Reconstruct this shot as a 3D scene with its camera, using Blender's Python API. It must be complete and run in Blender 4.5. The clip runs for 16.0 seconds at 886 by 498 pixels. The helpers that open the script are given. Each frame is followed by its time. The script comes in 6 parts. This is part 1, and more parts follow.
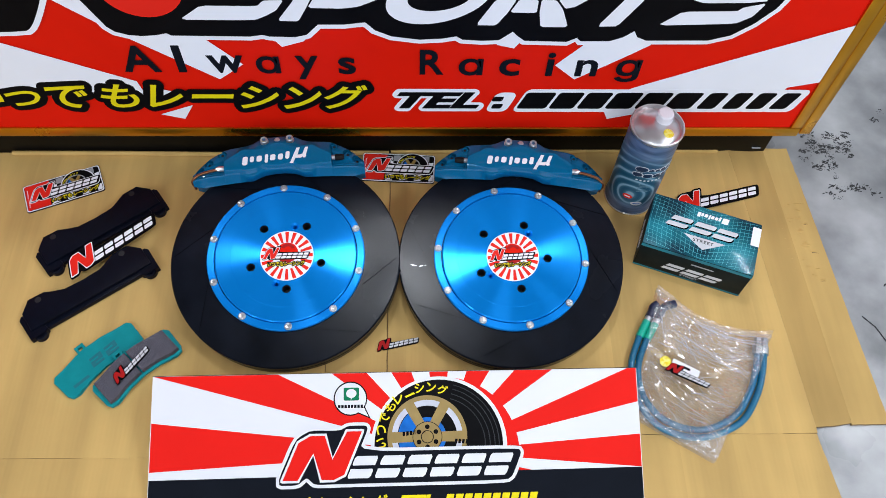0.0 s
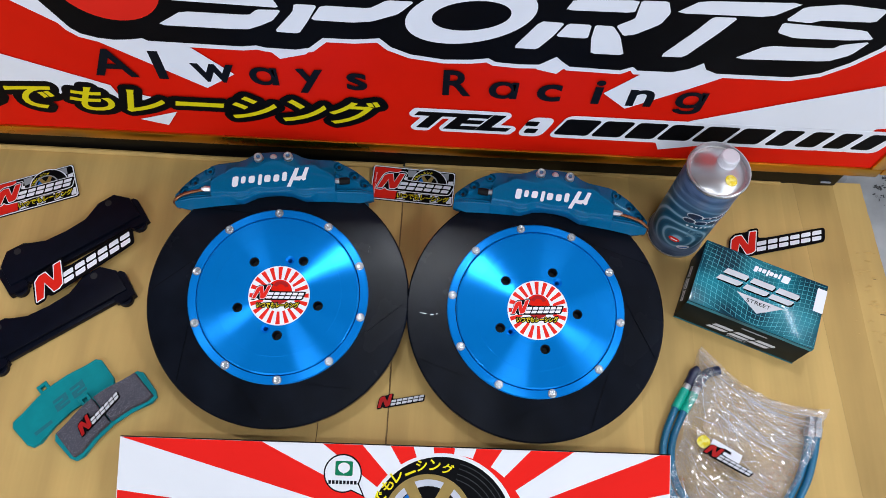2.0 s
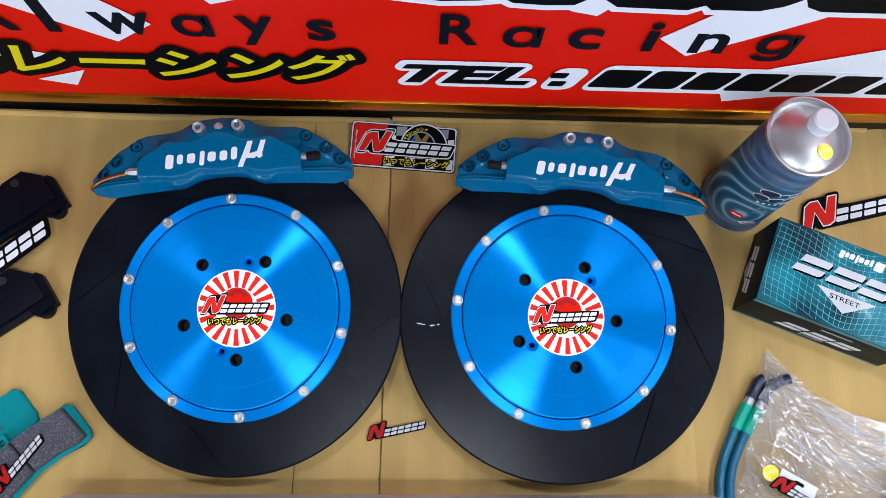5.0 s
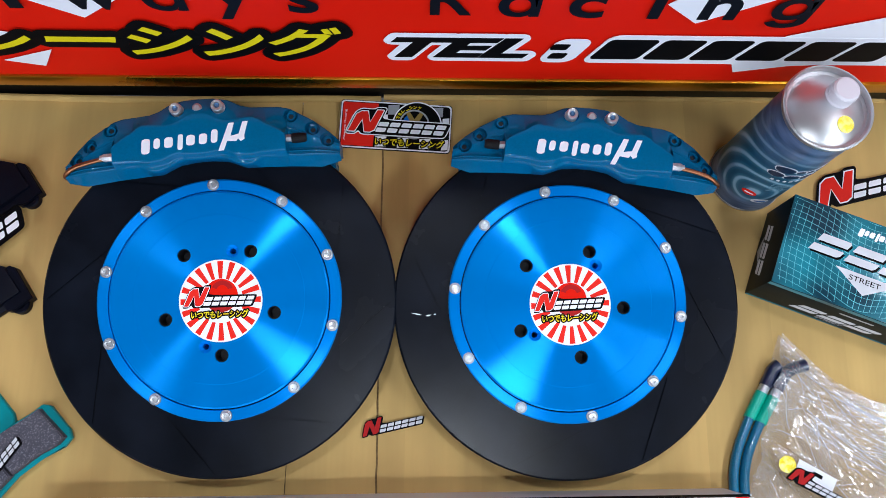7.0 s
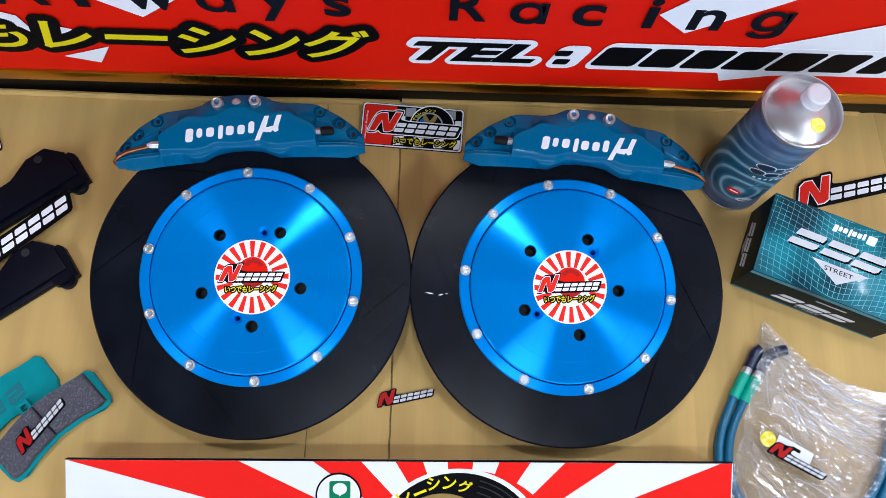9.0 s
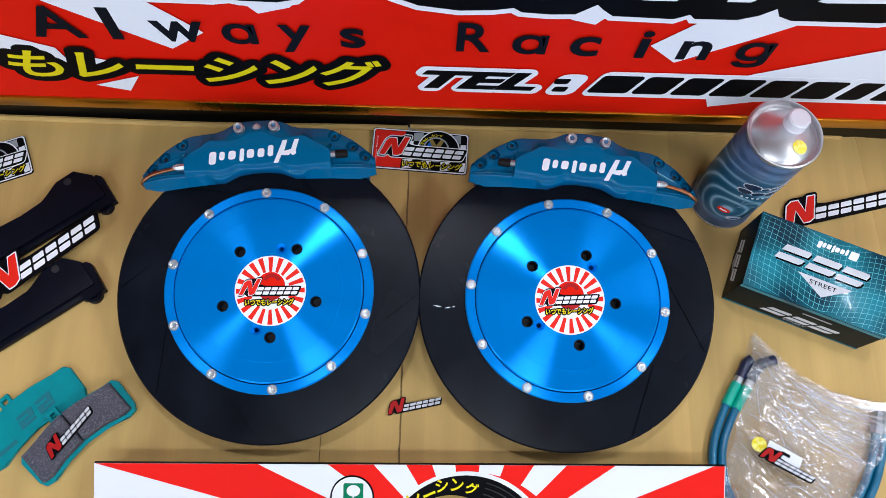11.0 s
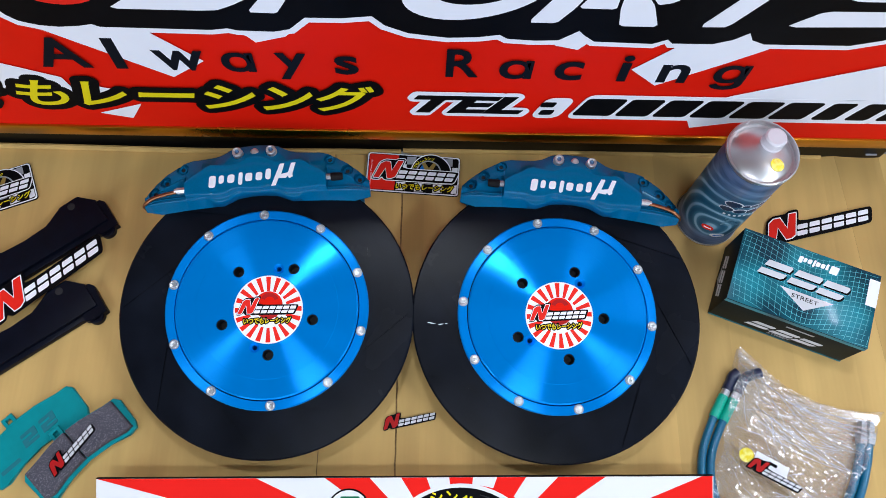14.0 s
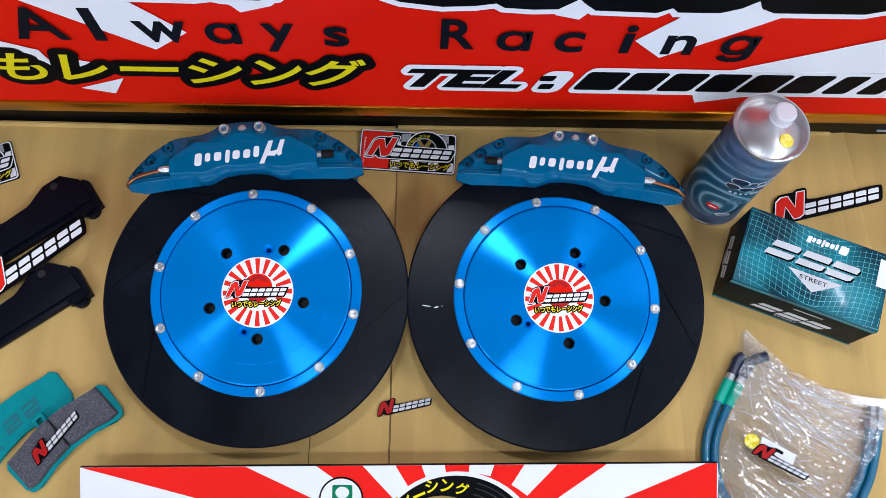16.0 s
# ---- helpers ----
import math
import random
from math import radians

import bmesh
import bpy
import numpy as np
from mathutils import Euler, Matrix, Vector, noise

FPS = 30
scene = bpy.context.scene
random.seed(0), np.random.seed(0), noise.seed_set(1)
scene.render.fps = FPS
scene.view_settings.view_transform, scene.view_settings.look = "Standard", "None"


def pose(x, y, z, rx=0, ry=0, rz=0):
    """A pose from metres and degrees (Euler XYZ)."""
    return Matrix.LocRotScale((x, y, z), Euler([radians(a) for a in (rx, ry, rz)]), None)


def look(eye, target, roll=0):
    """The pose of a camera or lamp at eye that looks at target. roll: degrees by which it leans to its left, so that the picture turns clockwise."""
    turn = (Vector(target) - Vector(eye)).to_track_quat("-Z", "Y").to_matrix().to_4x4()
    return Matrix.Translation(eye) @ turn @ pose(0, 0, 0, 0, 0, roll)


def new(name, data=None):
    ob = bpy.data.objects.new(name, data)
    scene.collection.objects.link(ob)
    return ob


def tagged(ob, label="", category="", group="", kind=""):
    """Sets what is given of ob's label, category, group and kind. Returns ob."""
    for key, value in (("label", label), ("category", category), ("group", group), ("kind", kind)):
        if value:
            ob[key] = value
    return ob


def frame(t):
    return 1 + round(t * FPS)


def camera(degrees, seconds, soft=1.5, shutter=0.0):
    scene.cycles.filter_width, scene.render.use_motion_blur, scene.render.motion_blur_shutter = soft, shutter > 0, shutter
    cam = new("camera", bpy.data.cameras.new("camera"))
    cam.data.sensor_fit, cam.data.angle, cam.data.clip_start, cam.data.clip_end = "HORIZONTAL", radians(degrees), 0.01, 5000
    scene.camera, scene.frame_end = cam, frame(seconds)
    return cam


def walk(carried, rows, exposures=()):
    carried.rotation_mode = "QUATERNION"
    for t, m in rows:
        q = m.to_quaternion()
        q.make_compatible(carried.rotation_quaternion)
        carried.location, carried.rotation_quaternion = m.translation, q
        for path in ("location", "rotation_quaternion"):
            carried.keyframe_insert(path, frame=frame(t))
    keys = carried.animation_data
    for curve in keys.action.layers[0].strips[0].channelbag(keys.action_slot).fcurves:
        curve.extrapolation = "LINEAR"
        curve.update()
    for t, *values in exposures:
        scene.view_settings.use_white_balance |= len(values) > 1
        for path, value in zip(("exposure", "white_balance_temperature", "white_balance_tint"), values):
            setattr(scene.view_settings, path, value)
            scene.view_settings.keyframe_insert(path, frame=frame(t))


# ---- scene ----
cam = camera(58.6, 16.0, soft=0.2)
PATH = [
    (0, (0.012, -0.011, 1.148), (0.085, 1.008, -0.571), 3.7),
    (0.5, (0.012, 0.02, 1.139), (0.087, 1.031, -0.585), 4.1),
    (1, (0.016, 0.09, 1.124), (0.077, 1.022, -0.645), 5.0),
    (1.5, (0.02, 0.176, 1.103), (0.056, 1.077, -0.682), 5.3),
    (2, (0.012, 0.231, 1.089), (0.051, 1.065, -0.728), 5.7),
    (2.5, (-0.028, 0.293, 1.055), (0.017, 1.046, -0.797), 2.6),
    (3, (-0.02, 0.35, 0.999), (0.034, 1.071, -0.866), 3.4),
    (3.5, (0.002, 0.387, 0.936), (0.066, 1.097, -0.933), 6.1),
    (4, (0.01, 0.387, 0.907), (0.069, 1.039, -0.983), 7.0),
    (4.2, (0.004, 0.405, 0.915), (0.067, 1.006, -0.992), 7.7),
    (6.5, (0.011, 0.473, 0.881), (0.07, 0.971, -1.055), 7.9),
    (7, (0.012, 0.473, 0.866), (0.074, 0.956, -1.073), 7.8),
    (7.5, (0.011, 0.469, 0.861), (0.073, 0.959, -1.077), 7.8),
    (8, (0.009, 0.454, 0.877), (0.071, 0.957, -1.057), 8.1),
    (8.5, (0.002, 0.429, 0.908), (0.067, 0.961, -1.019), 8.4),
    (9, (-0.004, 0.398, 0.929), (0.059, 0.969, -0.987), 7.9),
    (11.5, (-0.014, 0.363, 0.984), (0.046, 1.012, -0.907), 6.8),
    (12, (-0.012, 0.358, 0.988), (0.044, 1.018, -0.9), 6.4),
    (12.5, (-0.01, 0.354, 0.987), (0.044, 1.034, -0.893), 6.2),
    (13, (-0.009, 0.348, 0.994), (0.053, 1.05, -0.878), 6.5),
    (13.5, (-0.007, 0.348, 0.992), (0.052, 1.05, -0.88), 6.1),
    (14, (-0.007, 0.343, 1.001), (0.056, 1.056, -0.867), 6.0),
    (14.5, (-0.004, 0.344, 0.988), (0.06, 1.056, -0.88), 6.0),
    (15, (-0.002, 0.348, 0.975), (0.062, 1.04, -0.9), 6.1),
    (15.5, (0.0, 0.351, 0.969), (0.065, 1.029, -0.912), 6.3),
    (16, (0.0, 0.354, 0.968), (0.063, 1.023, -0.916), 6.2),
]
walk(cam, [(t, look(eye, target, roll)) for t, eye, target, roll in PATH], [(t, stops, kelvin, 14) for t, stops, kelvin in ((0.0, -0.13, 6480), (1.2, -0.20, 6460), (2.0, -0.26, 6420), (3.0, -0.20, 6350), (4.2, -0.07, 6250), (6.5, -0.08, 6200), (9.0, -0.07, 6150), (11.5, -0.12, 6250), (16.0, -0.13, 6220))])


# ---- world, room lights ----
world = bpy.data.worlds.new("world")
scene.world = world
world.use_nodes = True
world.node_tree.nodes["Background"].inputs[0].default_value = (0.75, 0.85, 1.0, 1)
world.node_tree.nodes["Background"].inputs[1].default_value = 0.05
CEIL = 3.1
TUBE_WATTS = 27.0


# ---- materials ----
def mat(name, base, rough=0.5, metal=0.0, vary=0.0, scale=40.0, bump=0.0, bump_scale=200.0, coat=0.0, second=None, mix_at=0.5, spread=0.1, rough_vary=0.0, spec=0.5):
    m = bpy.data.materials.new(name)
    m.use_nodes = True
    nt = m.node_tree
    b = nt.nodes["Principled BSDF"]
    b.inputs["Base Color"].default_value = (*base, 1)
    b.inputs["Roughness"].default_value = rough
    b.inputs["Metallic"].default_value = metal
    b.inputs["Coat Weight"].default_value = coat
    b.inputs["Coat Roughness"].default_value = 0.045
    b.inputs["Specular IOR Level"].default_value = spec
    geo = nt.nodes.new("ShaderNodeTexCoord")
    if vary or second:
        n = nt.nodes.new("ShaderNodeTexNoise")
        n.inputs["Scale"].default_value = scale
        n.inputs["Detail"].default_value = 6
        nt.links.new(geo.outputs["Object"], n.inputs["Vector"])
        r = nt.nodes.new("ShaderNodeValToRGB")
        lo = second if second else tuple(c * (1 - vary) for c in base)
        hi = base if second else tuple(min(1, c * (1 + vary)) for c in base)
        r.color_ramp.elements[0].position, r.color_ramp.elements[1].position = (mix_at - spread, mix_at + spread) if second else (0.3, 0.7)
        r.color_ramp.elements[0].color, r.color_ramp.elements[1].color = (*lo, 1), (*hi, 1)
        nt.links.new(n.outputs["Fac"], r.inputs["Fac"])
        nt.links.new(r.outputs["Color"], b.inputs["Base Color"])
    if rough_vary:
        n3 = nt.nodes.new("ShaderNodeTexNoise")
        n3.inputs["Scale"].default_value = scale * 0.6
        n3.inputs["Detail"].default_value = 5
        nt.links.new(geo.outputs["Object"], n3.inputs["Vector"])
        mr = nt.nodes.new("ShaderNodeMapRange")
        mr.inputs["To Min"].default_value, mr.inputs["To Max"].default_value = max(0.02, rough - rough_vary), rough + rough_vary
        nt.links.new(n3.outputs["Fac"], mr.inputs["Value"])
        nt.links.new(mr.outputs["Result"], b.inputs["Roughness"])
    if bump:
        n2 = nt.nodes.new("ShaderNodeTexNoise")
        n2.inputs["Scale"].default_value = bump_scale
        n2.inputs["Detail"].default_value = 4
        nt.links.new(geo.outputs["Object"], n2.inputs["Vector"])
        bp = nt.nodes.new("ShaderNodeBump")
        bp.inputs["Strength"].default_value = bump
        bp.inputs["Distance"].default_value = 0.001
        nt.links.new(n2.outputs["Fac"], bp.inputs["Height"])
        nt.links.new(bp.outputs["Normal"], b.inputs["Normal"])
    return m


def turned_metal(name, base, rough, aniso, metal=0.6):
    """Lathe-turned anodised metal: the grain runs round the axis, the dye gives it a body colour."""
    m = mat(name, base, rough, metal, spec=0.12)
    nt = m.node_tree
    b = nt.nodes["Principled BSDF"]
    b.inputs["Anisotropic"].default_value = aniso
    b.inputs["Anisotropic Rotation"].default_value = 0.25
    tan = nt.nodes.new("ShaderNodeTangent")
    tan.direction_type, tan.axis = "RADIAL", "Z"
    nt.links.new(tan.outputs["Tangent"], b.inputs["Tangent"])
    return m


def cardboard_material(name, base):
    m = mat(name, tuple(1.04 * c for c in base), 0.66, 0.0, 0.07, 6.0, spec=0.22)
    nt = m.node_tree
    b = nt.nodes["Principled BSDF"]
    tc = nt.nodes.new("ShaderNodeTexCoord")
    w = nt.nodes.new("ShaderNodeTexWave")
    w.bands_direction = "X"
    w.inputs["Scale"].default_value = 48.0
    w.inputs["Distortion"].default_value = 0.6
    nt.links.new(tc.outputs["Object"], w.inputs["Vector"])
    st = nt.nodes.new("ShaderNodeMapping")
    st.inputs["Scale"].default_value = (13.0, 1.1, 1.0)
    nt.links.new(tc.outputs["Object"], st.inputs["Vector"])
    bn = nt.nodes.new("ShaderNodeTexNoise")
    bn.inputs["Scale"].default_value, bn.inputs["Detail"].default_value = 1.6, 5.0
    nt.links.new(st.outputs["Vector"], bn.inputs["Vector"])
    br = nt.nodes.new("ShaderNodeMapRange")
    br.inputs["From Min"].default_value, br.inputs["From Max"].default_value = 0.3, 0.7
    br.inputs["To Min"].default_value, br.inputs["To Max"].default_value = 0.84, 1.12
    nt.links.new(bn.outputs["Fac"], br.inputs["Value"])
    mx = nt.nodes.new("ShaderNodeMix")
    mx.data_type, mx.blend_type = "RGBA", "MULTIPLY"
    mx.inputs[0].default_value = 1.0
    nt.links.new(b.inputs["Base Color"].links[0].from_socket, mx.inputs[6])
    nt.links.new(br.outputs["Result"], mx.inputs[7])
    nt.links.new(mx.outputs[2], b.inputs["Base Color"])
    sx = nt.nodes.new("ShaderNodeSeparateXYZ")
    nt.links.new(tc.outputs["Object"], sx.inputs[0])
    k1 = nt.nodes.new("ShaderNodeMath")
    k1.operation = "MULTIPLY"
    k1.inputs[1].default_value = 12.3
    nt.links.new(sx.outputs[0], k1.inputs[0])
    k2 = nt.nodes.new("ShaderNodeMath")
    k2.operation = "FLOOR"
    nt.links.new(k1.outputs[0], k2.inputs[0])
    wn = nt.nodes.new("ShaderNodeTexWhiteNoise")
    wn.noise_dimensions = "1D"
    nt.links.new(k2.outputs[0], wn.inputs["W"])
    k3 = nt.nodes.new("ShaderNodeMapRange")
    k3.inputs["To Min"].default_value, k3.inputs["To Max"].default_value = 0.93, 1.05
    nt.links.new(wn.outputs["Value"], k3.inputs["Value"])
    my = nt.nodes.new("ShaderNodeMix")
    my.data_type, my.blend_type = "RGBA", "MULTIPLY"
    my.inputs[0].default_value = 1.0
    nt.links.new(mx.outputs[2], my.inputs[6])
    nt.links.new(k3.outputs["Result"], my.inputs[7])
    nt.links.new(my.outputs[2], b.inputs["Base Color"])
    n = nt.nodes.new("ShaderNodeTexNoise")
    n.inputs["Scale"].default_value = 55.0
    n.inputs["Detail"].default_value = 8
    nt.links.new(tc.outputs["Object"], n.inputs["Vector"])
    add = nt.nodes.new("ShaderNodeMath")
    add.operation = "MULTIPLY_ADD"
    add.inputs[1].default_value = 0.25
    nt.links.new(w.outputs["Fac"], add.inputs[0])
    nt.links.new(n.outputs["Fac"], add.inputs[2])
    bp = nt.nodes.new("ShaderNodeBump")
    bp.inputs["Strength"].default_value = 0.25
    bp.inputs["Distance"].default_value = 0.0006
    nt.links.new(add.outputs["Value"], bp.inputs["Height"])
    nt.links.new(bp.outputs["Normal"], b.inputs["Normal"])
    return m


CARD = cardboard_material("kraft_cardboard", (0.55, 0.362, 0.127))
# darker copies of the kraft: the folds' shade put into the flap colour
CARD_FLAP_SHADED = cardboard_material("kraft_flap_shaded", (0.455, 0.294, 0.100))
CARD_OUTER_SHADED = cardboard_material("kraft_outer_flap_shaded", (0.520, 0.342, 0.119))
CARD_EDGE = mat("cardboard_cut_edge", (0.24, 0.15, 0.06), 0.85, 0, 0.3, 300)
CONCRETE = mat("sealed_concrete", (0.47, 0.48, 0.50), 0.30, 0, 0.0, 7.0, 0.25, 90, 0, (0.13, 0.137, 0.148), 0.50, 0.20, 0.14)
DARK_CEILING = mat("dark_unseen_ceiling", (0.085, 0.088, 0.092), 0.7, 0, 0.1, 3, 0.1, 60)
PLASTER = mat("painted_plaster", (0.40, 0.41, 0.42), 0.7, 0, 0.04, 3, 0.1, 60)
RED = mat("red_print", (0.74, 0.012, 0.003), 0.4, 0, 0.05, 5, 0.05, 300, spec=0.05)
BRIGHT_RED = mat("bright_red_print", (0.78, 0.022, 0.012), 0.45, 0, 0.03, 9, spec=0.08)
WHITE = mat("white_print", (0.84, 0.86, 0.93), 0.45, 0, 0.02, 9, spec=0.1)
CARTON_WHITE = mat("white_carton_paper", (0.74, 0.755, 0.80), 0.5, 0, 0.03, 6, 0.1, 120, spec=0.2)
CARTON_RED = mat("red_carton_print", (0.78, 0.011, 0.006), 0.5, 0, 0.04, 9, 0.1, 120, spec=0.10)
BLACK = mat("black_print", (0.004, 0.004, 0.005), 0.4, 0, 0.2, 20, spec=0.03)
INK = mat("dark_blue_black_print", (0.006, 0.008, 0.013), 0.45, 0, 0.1, 20, spec=0.04)
YELLOW = mat("yellow_print", (0.78, 0.66, 0.006), 0.4, 0, 0.04, 20, spec=0.15)
GOLD = mat("gold_aluminium", (0.70, 0.33, 0.022), 0.28, 1.0, 0.1, 9, 0.1, 30, rough_vary=0.06)
FRAME_BLACK = mat("black_steel_tube", (0.005, 0.0045, 0.004), 0.4, 0, 0.2, 30, 0.1, 100, spec=0.10)
ROTOR = mat("dark_coated_iron", (0.0046, 0.0062, 0.0108), 0.25, 0.0, 0.45, 16, 0.05, 420, rough_vary=0.11, spec=0.145)
# fine turning scratches on the iron, in rings round its axis
nt = ROTOR.node_tree
axis = nt.nodes.new("ShaderNodeVectorMath")
axis.operation = "LENGTH"
flat_xy = nt.nodes.new("ShaderNodeVectorMath")
flat_xy.operation = "MULTIPLY"
flat_xy.inputs[1].default_value = (1, 1, 0)
nt.links.new(nt.nodes["Texture Coordinate"].outputs["Object"], flat_xy.inputs[0])
nt.links.new(flat_xy.outputs[0], axis.inputs[0])
rings_ = nt.nodes.new("ShaderNodeTexNoise")
rings_.noise_dimensions = "1D"
rings_.inputs["Scale"].default_value, rings_.inputs["Detail"].default_value = 900.0, 2.0
nt.links.new(axis.outputs["Value"], rings_.inputs["W"])
fine = nt.nodes["Bump"].inputs["Height"].links[0].from_socket
both = nt.nodes.new("ShaderNodeMath")
both.operation = "MULTIPLY_ADD"
both.inputs[1].default_value = 0.45
nt.links.new(rings_.outputs["Fac"], both.inputs[0])
nt.links.new(fine, both.inputs[2])
nt.links.new(both.outputs[0], nt.nodes["Bump"].inputs["Height"])
HAT = turned_metal("blue_anodised_aluminium", (0.0, 0.248, 0.78), 0.20, 1.0, 0.42)
HAT_RIM = turned_metal("blue_anodised_aluminium_rim", (0.0, 0.25, 0.80), 0.28, 0.95, 0.38)
HOLE = mat("dark_bore", (0.004, 0.005, 0.008), 0.6)
BLUE_BORE = mat("blue_anodised_bore", (0.0, 0.10, 0.42), 0.35, 1.0)
STEEL = mat("bright_zinc_steel", (0.60, 0.63, 0.66), 0.33, 0.75, 0.15, 300)
BLUE_STEEL = mat("blue_tinged_steel", (0.10, 0.20, 0.36), 0.3, 0.6, 0.2, 300)
NUT = mat("dull_zinc_steel", (0.36, 0.38, 0.41), 0.45, 0.6, 0.25, 200)
TEAL = mat("teal_gloss_paint", (0.0, 0.110, 0.250), 0.5, 0.0, 0.06, 500, 0.03, 700, 0.42, spec=0.02)
RUBBER = mat("black_rubber", (0.006, 0.006, 0.007), 0.6, 0, 0.2, 200, spec=0.15)
COPPER = mat("copper_pipe", (0.36, 0.15, 0.07), 0.34, 1.0, 0.15, 120)
ANODISED_BLACK = mat("black_anodised_aluminium", (0.0020, 0.0030, 0.0085), 0.42, 0.0, 0.2, 60, 0.1, 500, spec=0.12)
PAD_TEAL = mat("teal_pad_paint", (0.0, 0.24, 0.27), 0.45, 0.0, 0.08, 60, 0.1, 400, spec=0.2)
FRICTION = mat("grey_friction_compound", (0.058, 0.056, 0.076), 0.8, 0.0, 0, 650, 0.8, 900, 0, (0.18, 0.175, 0.21), 0.41, 0.07)
HOSE = mat("blue_steel_braid_hose", (0.0, 0.13, 0.25), 0.3, 0.0, 0.15, 400, 0.3, 900, 0.35)
GREEN_SLEEVE = mat("green_heatshrink", (0.0, 0.42, 0.30), 0.35, 0, 0.06, 80)
CAN_TIN = mat("bare_tinplate", (0.62, 0.63, 0.65), 0.32, 0.9, 0.04, 20)
CAP_PLASTIC = mat("white_plastic", (0.78, 0.77, 0.84), 0.35, 0, 0.02, 30)
BOX_DARK = mat("black_green_carton_print", (0.006, 0.011, 0.012), 0.5, 0, 0.3, 25, spec=0.10)
SILVER_PRINT = mat("silver_print", (0.60, 0.62, 0.66), 0.5, 0.0, 0.08, 40, spec=0.2)
GRID_LINE = mat("pale_cyan_print", (0.10, 0.50, 0.58), 0.3, 0, 0.35, 30)
HOLOGRAM = mat("yellow_hologram_foil", (0.85, 0.68, 0.02), 0.25, 0.4, 0, 160, 0.6, 300, 0, (0.95, 0.9, 0.25), 0.5, 0.08)
GREEN = mat("green_print", (0.0, 0.17, 0.075), 0.5, spec=0.1)
PALE_PRINT = mat("pale_grey_print", (0.50, 0.52, 0.60), 0.4, 0, 0.1, 40)
GOLD_PRINT = mat("gold_print", (0.27, 0.175, 0.035), 0.4, 0, 0.15, 40)
GREY_PRINT = mat("grey_print", (0.30, 0.32, 0.36), 0.4, 0, 0.1, 40)
BLUE_PRINT = mat("blue_print", (0.006, 0.13, 0.50), 0.5, 0, 0.2, 60, spec=0.1)
TREAD_GREY = mat("dark_grey_print", (0.035, 0.037, 0.042), 0.5, 0, 0.2, 40, spec=0.05)
CAN_GREY = mat("grey_can_line_print", (0.13, 0.24, 0.30), 0.3, 0.3)


DARK_RED = mat("deep_red_enamel", (0.40, 0.010, 0.010), 0.5, 0, 0.05, 60, spec=0.12)


# ---- building helpers ----
def smooth(me, angle=35):
    me.polygons.foreach_set("use_smooth", [True] * len(me.polygons))
    me.set_sharp_from_angle(angle=radians(angle))
    return me


def to_mesh(name, bm, angle=35):
    me = bpy.data.meshes.new(name)
    bmesh.ops.recalc_face_normals(bm, faces=bm.faces)
    bm.to_mesh(me)
    bm.free()
    return smooth(me, angle)


def part(name, shape, material, parent=None, label="", m=None):
    me = to_mesh(name, shape) if isinstance(shape, bmesh.types.BMesh) else shape
    if not me.materials:
        me.materials.append(material)
    ob = new(name, me)
    if parent is not None:
        ob.parent = parent
    if m is not None:
        ob.matrix_basis = m
    if label:
        tagged(ob, label)
    return ob


def thing(name, label, category, m=None, group="", kind=""):
    ob = new(name)
    ob.empty_display_size = 0.05
    if m is not None:
        ob.matrix_basis = m
    return tagged(ob, label, category, group, kind)


def prism(polys, z0=0.0, z1=0.0004, bm=None):
    """Flat outlines raised from z0 to z1, in one bmesh."""
    bm = bm or bmesh.new()
    for pts in polys:
        lo = [bm.verts.new((x, y, z0)) for x, y in pts]
        hi = [bm.verts.new((x, y, z1)) for x, y in pts]
        bm.faces.new(hi)
        bm.faces.new(lo[::-1])
        for i in range(len(pts)):
            j = (i + 1) % len(pts)
            bm.faces.new((lo[i], lo[j], hi[j], hi[i]))
    return bm


def box(sx, sy, sz, bevel=0.0, c=(0, 0, 0), segments=2, bm=None):
    b = bmesh.new()
    bmesh.ops.create_cube(b, size=1, matrix=Matrix.Diagonal((sx, sy, sz, 1)))
    if bevel:
        bmesh.ops.bevel(b, geom=b.edges[:], offset=bevel, segments=segments, affect="EDGES", profile=0.5)
    bmesh.ops.translate(b, verts=b.verts, vec=c)
    return join(bm, b)


def join(bm, b, m=None):
    if m is not None:
        bmesh.ops.transform(b, matrix=m, verts=b.verts)
    if bm is None:
        return b
    me = bpy.data.meshes.new("tmp")
    b.to_mesh(me)
    b.free()
    bm.from_mesh(me)
    bpy.data.meshes.remove(me)
    return bm


def lathe(profile, n=64, bm=None, m=None):
    """A solid of revolution about z; profile of (radius, z)."""
    b = bmesh.new()
    rings = []
    for r, z in profile:
        if r < 1e-6:
            rings.append([b.verts.new((0, 0, z))])
        else:
            rings.append([b.verts.new((r * math.cos(2 * math.pi * i / n), r * math.sin(2 * math.pi * i / n), z)) for i in range(n)])
    for a, c in zip(rings, rings[1:]):
        for i in range(n):
            j = (i + 1) % n
            if len(a) == 1 and len(c) == 1:
                continue
            if len(a) == 1:
                b.faces.new((a[0], c[i], c[j]))
            elif len(c) == 1:
                b.faces.new((a[i], a[j], c[0]))
            else:
                b.faces.new((a[i], a[j], c[j], c[i]))
    return join(bm, b, m)


